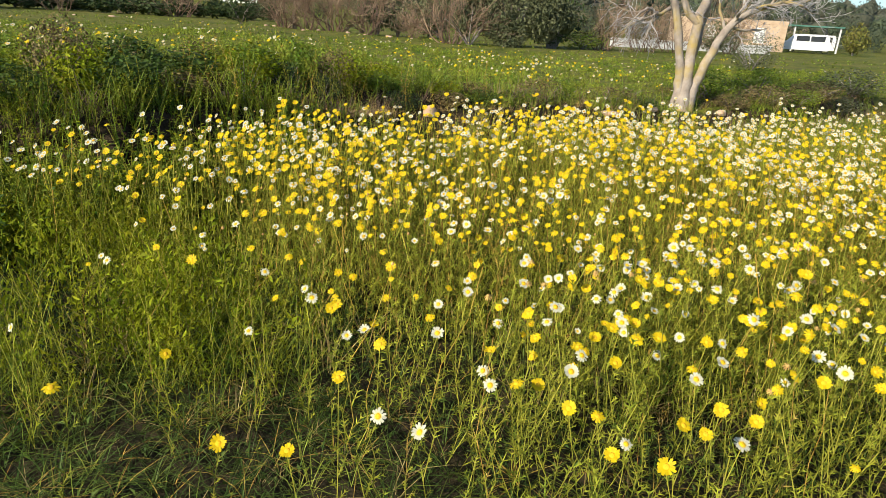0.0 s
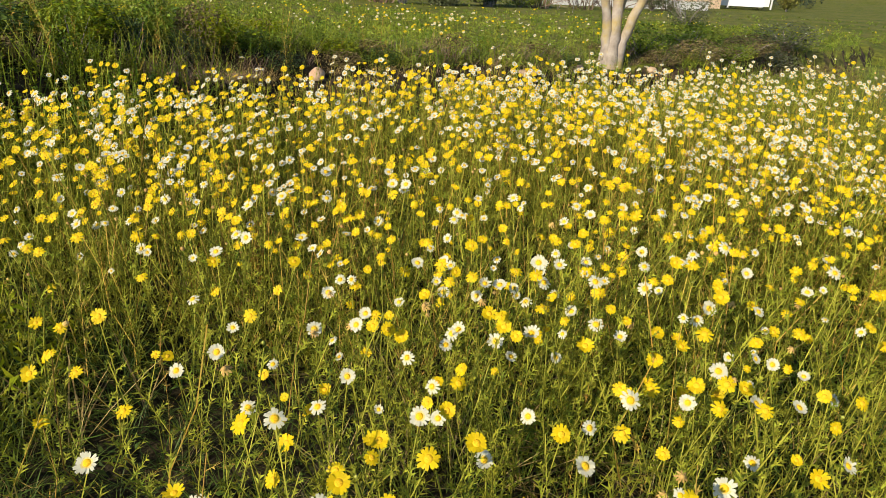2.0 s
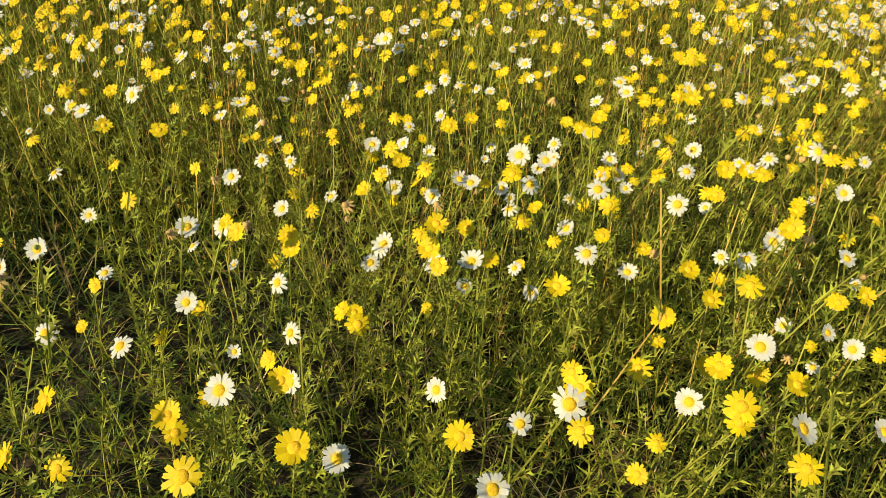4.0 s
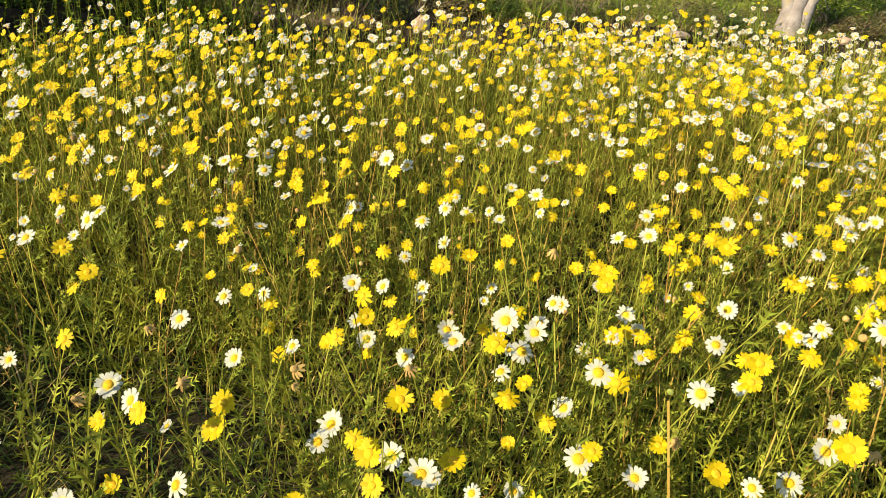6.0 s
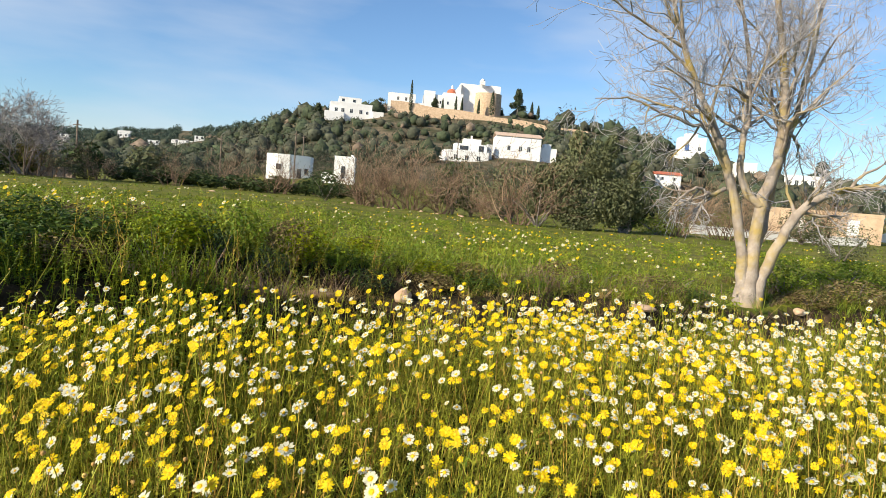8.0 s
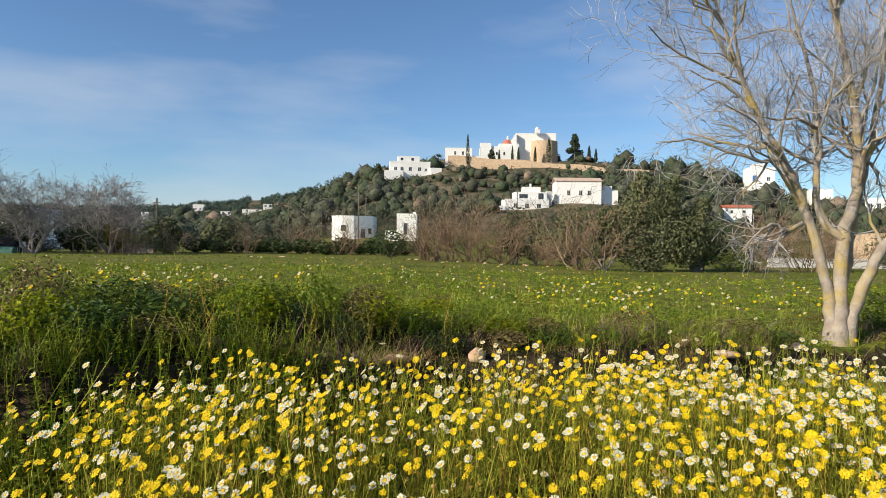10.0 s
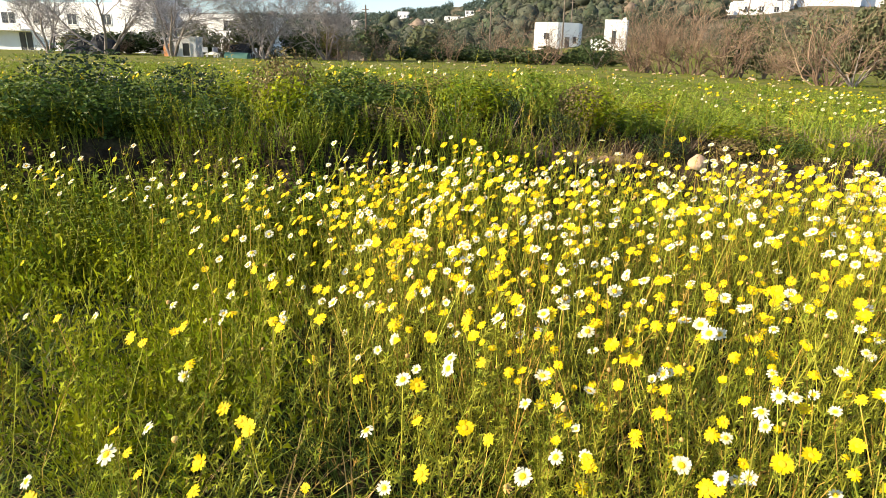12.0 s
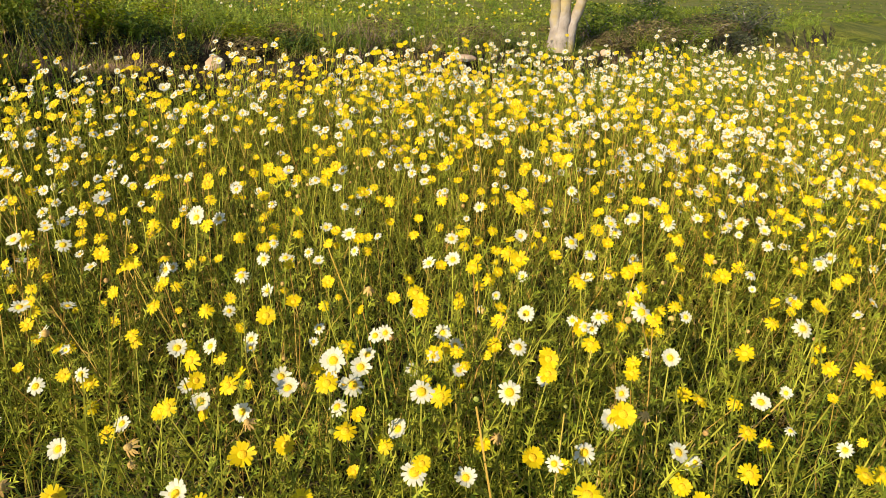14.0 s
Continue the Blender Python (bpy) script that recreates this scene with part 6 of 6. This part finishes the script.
for k in range(12):
    u = -1.6 + 0.7 * k + 0.4 * math.sin(k * 4.1)
    rock(40 + k, u, 34.9 - 0.16 * k + 0.9 * math.sin(k * 2.3), float(height(u, 34.6)) + 0.02, 0.10 + 0.05 * math.sin(k * 1.7), 0.10, 0.05, "scattered pale stones below the thicket")
for k in range(7):
    u = -13.0 + 1.9 * k + 0.7 * math.sin(k * 3.1)
    rock(60 + k, u, 45 - 0.6 * k + 1.5 * math.sin(k * 2.2), float(height(u, 45)) + 0.02, 0.15 + 0.07 * math.sin(k * 1.3), 0.13, 0.06, "scattered pale stones in the far field")

# clutter in the garden
def plastic_chair(cx, cy, turn):
    thing = empty("garden_chair", pose(cx, cy, float(height(cx, cy)), 0, 0, turn), "white plastic chair in the garden", "chair", "garden chairs")
    solid("seat", box(-0.24, -0.24, 0.42, 0.24, 0.24, 0.46), CARPAINT, thing)
    solid("backrest", box(-0.24, 0.20, 0.46, 0.24, 0.25, 0.88), CARPAINT, thing)
    for lx in (-0.22, 0.18):
        for ly in (-0.22, 0.18):
            solid("leg", box(lx, ly, 0, lx + 0.04, ly + 0.04, 0.42), CARPAINT, thing)


for cx, cy, turn in ((-38.9, 52.3, 20), (-38.0, 52.8, 160), (-37.3, 52.0, 75), (-34.6, 53.6, 10)):
    plastic_chair(cx, cy, turn)
cloche = np.linspace(0, math.pi, 9)
V = np.array([(-1.0 + 2.0 * e, 0.5 * math.cos(t), 0.55 * math.sin(t)) for e in (0, 1) for t in cloche])
F = np.array([q for i in range(8) for q in ((i, i + 1, i + 10), (i, i + 10, i + 9))] + [(0, i + 1, i) for i in range(1, 8)] + [(9, 9 + i, 10 + i) for i in range(1, 8)])
tagged(solid("garden_tunnel", (V, F, 0), GREENSHEET, at=pose(-34.0, 50.2, float(height(-34.0, 50.2)) - 0.02, 0, 0, 15)), "low grey-green sheet tunnel over garden bed", "tunnel")
for k in range(9):
    fx = -34.0 + 1.05 * k
    fence = empty("fence_post", pose(fx, 54.5, float(height(fx, 54.5)) - 0.05), "thin weathered fence post by the garden", "post", "garden fence posts")
    solid("post", tube([(0, 0, 0), (0.02, 0, 0.95)], [0.045, 0.04], 6), POLEWOOD, fence)

# poles
for px, py, top in ((-15.93, 120, 10.4), (-26.5, 110, 7.7), (-18.3, 150, 12.0), (-39.0, 88, 6.8), (24.0, 215, 20.0)):
    z0 = float(height(px, py)) - 0.5
    pole = empty("utility_pole", pose(px, py, z0), "tall wooden utility pole", "pole", "utility poles")
    solid("post", tube([(0, 0, 0), (0, 0, top - z0)], [0.16, 0.11], 7), POLEWOOD, pole)
    solid("crossarm", box(-0.5, -0.06, top - z0 - 0.7, 0.5, 0.06, top - z0 - 0.58), POLEWOOD, pole)

# parked car and shelter beyond the right of the field
def car(cx, cy, turn):
    cz = float(height(cx, cy))
    thing = empty("white_van", pose(cx, cy, cz, 0, 0, turn), "white parked van beyond the field wall", "van")
    prof = [(-2.3, 0.35), (-2.3, 1.0), (-1.5, 1.15), (-0.8, 1.85), (2.1, 1.9), (2.3, 1.5), (2.3, 0.35)]
    n = len(prof)
    V = np.array([(a, s, b) for s in (-0.85, 0.85) for a, b in prof])
    F = [(0, i, i + 1) for i in range(1, n - 1)] + [(n, n + i + 1, n + i) for i in range(1, n - 1)]
    for i in range(n):
        j = (i + 1) % n
        F += [(i, n + i, j), (j, n + i, n + j)]
    solid("body", (V, np.array(F), 0), CARPAINT, thing)
    solid("side_window", joined([box(-0.7, -0.87, 1.2, 0.5, -0.855, 1.7), box(0.6, -0.87, 1.2, 1.9, -0.855, 1.7)]), GLASS, thing)
    for wx in (-1.45, 1.45):
        for sy in (-0.86, 0.66):
            solid("wheel", tube([(wx, sy, 0.33), (wx, sy + 0.2, 0.33)], [0.33, 0.33], 14), TYRE, thing)


car(51.0, 59.0, -36)
car(54.5, 62.0, -20)
shelter = empty("green_roofed_shelter", pose(57, 68, float(height(57, 68)), 0, 0, -30), "open shelter with green sheet roof", "shelter")
solid("roof", box(-5, -2, 2.7, 5, 3, 2.85), GREENSHEET, shelter)
for wx in (-4.7, 0, 4.7):
    solid("post", box(wx - 0.08, -1.8, -0.3, wx + 0.08, -1.64, 2.7), LIMEGREY, shelter)

# far houses in the valley
FAR_HOUSES = ((-236, 500, 8, 4.2), (-270, 700, 12, 6), (-236, 800, 12, 6), (-151, 500, 15, 3.2), (-178, 520, 9, 4), (-140, 505, 7, 4), (-300, 640, 8, 4.5), (-255, 660, 9, 4.5))
for hx, hy, hw, ht in FAR_HOUSES:
    hz = float(height(hx, hy))
    house("far_white_house", hx, hy, hz - 0.5, 10, hw, 10, ht, "distant white house among valley trees", windows=((-hw / 4, 2, 1.6, 1.8, ""), (hw / 4, 2, 1.6, 1.8, "")))

# ---- hillside trees ----
for cx, cy, tall, wide in ((12.1, 365, 17.0, 1.5), (39.5, 385, 9.5, 1.0), (43.0, 385, 8.6, 1.0), (61, 384, 14, 2.6), (31.5, 384, 8.0, 1.0), (53, 384.5, 9, 1.3), (86, 388, 9, 1.6), (90, 388, 8, 1.4)):
    z0 = max(float(height(cx, cy)), 46.0 if cx < 70 else 0) - 0.3
    tree = empty("cypress", pose(cx, cy, z0), "slender dark cypress on the hilltop", "tree", "hilltop cypresses")
    solid("trunk", tube([(0, 0, 0), (0, 0, tall * 0.3)], [0.3, 0.2], 6), GREYBARK, tree)
    g = np.random.default_rng(int(cx))
    n = 520
    t = g.uniform(0.03, 1, n)
    a = g.uniform(0, 6.28, n)
    r = wide * np.clip(np.minimum(1.0, (t + 0.1) * 3) * (1 - t) ** 0.65, 0.03, 1) * g.uniform(0.6, 1.05, n)
    c = np.stack([r * np.cos(a), r * np.sin(a), t * tall], -1)
    e = np.stack([np.cos(a) * 0.25, np.sin(a) * 0.25, 0 * a + 0.7], -1) * g.uniform(0.5, 1.1, n)[:, None]
    s = np.stack([-np.sin(a), np.cos(a), 0 * a], -1) * 0.3
    V = np.stack([c - s, c + s, c + e], 1).reshape(-1, 3)
    solid("crown", (V, np.arange(3 * n).reshape(-1, 3), 0), PINE, tree)
pine(76.5, 385, 14.5, 5.5, 95, "broad dark pine beside the church", leaves=1300, leaf=0.9, lift=0.12)
pine(-37, 352, 9, 4.0, 96, "dark round pine beside the villa", leaves=900, leaf=0.8, lift=0.1)
pine(27, 384, 9.5, 4.2, 97, "dark round pine before the church", z=47.0, leaves=900, leaf=0.8, lift=0.1)
pine(203, 285, 13, 6.0, 98, "broad dark pine behind the long house", leaves=1000, leaf=0.9, lift=0.3)
palm = empty("palm_tree", pose(-4.5, 365, float(height(-4.5, 365))), "palm tree beside the hilltop villa", "tree")
solid("trunk", tube([(0, 0, 0), (0.2, 0, 6.6)], [0.4, 0.3], 7), GREYBARK, palm)
fronds = []
for k in range(26):
    a, up = k * 2.4, 0.2 + 0.9 * ((k * 37) % 26) / 26
    o = np.array([math.cos(a), math.sin(a), 0])
    s = np.array([-math.sin(a), math.cos(a), 0]) * 0.28
    p0, p1, p2 = np.array([0.2, 0, 6.6]), np.array([0.2, 0, 6.8 + 1.5 * up]) + o * 1.7, np.array([0.2, 0, 5.6 + 1.9 * up]) + o * 3.2
    fronds.append((np.array([p0 - s * 0.4, p0 + s * 0.4, p1 - s, p1 + s, p2]), np.array([(0, 1, 2), (1, 3, 2), (2, 3, 4)]), 0))
solid("crown", joined(fronds), PINE, palm)


SEEN = ((47, 228, 15, 13.5), (28, 222, 11, 13.2), (-20.3, 140, 5.5, 2.1), (-8.5, 130, 4.5, 1.9), (-18, 347, 19, 38.5), (9, 368, 11, 48), (45, 388, 27, 49), (30, 362, 28, 46.0), (146, 297, 6, 31), (90.7, 198, 5, 11.6), (190, 277, 12, 20.0))


def clear_view(u, v, top, seen):
    """False for growth that would stand before a house seen over the valley."""
    ok = np.ones(len(u), bool)
    for bx, by, w, z in seen:
        ok &= ~((np.abs(u / v - bx / by) < w / by) & (v < by + 12) & ((top - 1.2) / v > (z - 1.2) / by))
        ok &= np.hypot(u - bx, v - by - 3) > w * 0.9
    return ok


def hill_bush(seed):
    """A tree seen from afar: an uneven mass of foliage with loose leaves round it."""
    g = np.random.default_rng(seed)
    bm = bmesh.new()
    bmesh.ops.create_icosphere(bm, subdivisions=1, radius=1.0)
    off = Vector((seed * 1.7, seed * 0.9, 0))
    V = []
    for w in bm.verts:
        k = 0.74 + 0.34 * noise.noise(w.co * 1.5 + off) + 0.20 * noise.noise(w.co * 3.6 + off)
        V.append((w.co.x * k, w.co.y * k, (w.co.z * k * 0.8 + 0.55) * 1.15))
    F = [[q.index for q in f.verts] for f in bm.faces]
    bm.free()
    v, f, m = leaf_clump(seed, 34, 0.20, (1.05, 1.05, 0.88), 0.7, single=True)
    return joined([(np.array(V), np.array(F)[g.permutation(len(F))[:74]], 0), (v, f, 0)])


def hill_scrub():
    """Bushes and trees that clothe the hills."""
    bushes = [hill_bush(600 + k) for k in range(8)] + [leaf_clump(620 + k, 230, 0.105, (1, 1, 0.85), 0.35, single=True) for k in range(4)]
    n = 6400
    a = rng.uniform(-0.82, 0.80, n)
    r = 92 + (480 - 92) * rng.uniform(0, 1, n) ** 0.72
    u, v = r * np.sin(a), r * np.cos(a)
    open_ground = patchy(u, v, 0.028, 1.0)
    keep = (open_ground > 0.34) | (rng.uniform(0, 1, n) < 0.60) | (a < -0.05)
    s = (0.8 + 2.6 * rng.uniform(0, 1, n) ** 1.6) * np.where(rng.uniform(0, 1, n) < 0.25, 1.5, 1.0) * np.interp(r, [90, 200, 480], [0.62, 0.95, 1.55])
    s = np.where((u > -2) & (u < 112) & (v > 335) & (v < 368), 0.7 * s, s)
    P = on_ground(u, v, 0.3)
    keep &= clear_view(u, v, P[:, 2] + 1.4 * s, SEEN + tuple((hx, hy, 0.8 * hw, float(height(hx, hy)) + 1.0) for hx, hy, hw, ht in FAR_HOUSES))
    u, v, r, s, P = u[keep], v[keep], r[keep], s[keep], P[keep]
    M = placed(P, rng.uniform(0, 6.28, len(u)), s, height=s * rng.uniform(0.7, 1.2, len(u)))
    pick = np.where(r < 185, rng.integers(8, 12, len(u)), rng.integers(0, 8, len(u)))
    tint = rng.uniform(0, 1, len(u))
    for name, mat, lo, hi, label in (("hill_scrub", SCRUB, 0.0, 0.50, "olive-green scrub covering the hillside"), ("hill_pines", PINE, 0.50, 0.955, "dark pines scattered over the hillside"), ("dry_scrub", DRYSCRUB, 0.955, 1.01, "brown leafless scrub on the hillside")):
        q = (tint >= lo) & (tint < hi)
        tagged(solid(name, spread(bushes, pick[q], M[q]), mat, smooth=True), label, "scrub", kind="stuff")
    n = 3000
    a = rng.uniform(-0.85, -0.05, n)
    r = rng.uniform(470, 1050, n)
    u, v = r * np.sin(a), r * np.cos(a)
    s = rng.uniform(2.4, 5.0, n)
    P = on_ground(u, v, 0.6)
    keep = clear_view(u, v, P[:, 2] + 1.5 * s, [(hx, hy, 0.7 * hw, float(height(hx, hy)) + 1.5) for hx, hy, hw, ht in FAR_HOUSES])
    M = placed(P, rng.uniform(0, 6.28, n), s, height=s * 0.95)[keep]
    tagged(solid("far_woods", spread([leaf_clump(640 + k, 40, 0.35, (1, 1, 0.8), 0.4, single=True) for k in range(4)], rng.integers(0, 4, keep.sum()), M), HAZEPINE), "dark pine woods on the far hills, tinted bluish for haze", "woods", kind="stuff")


hill_scrub()
blooms()
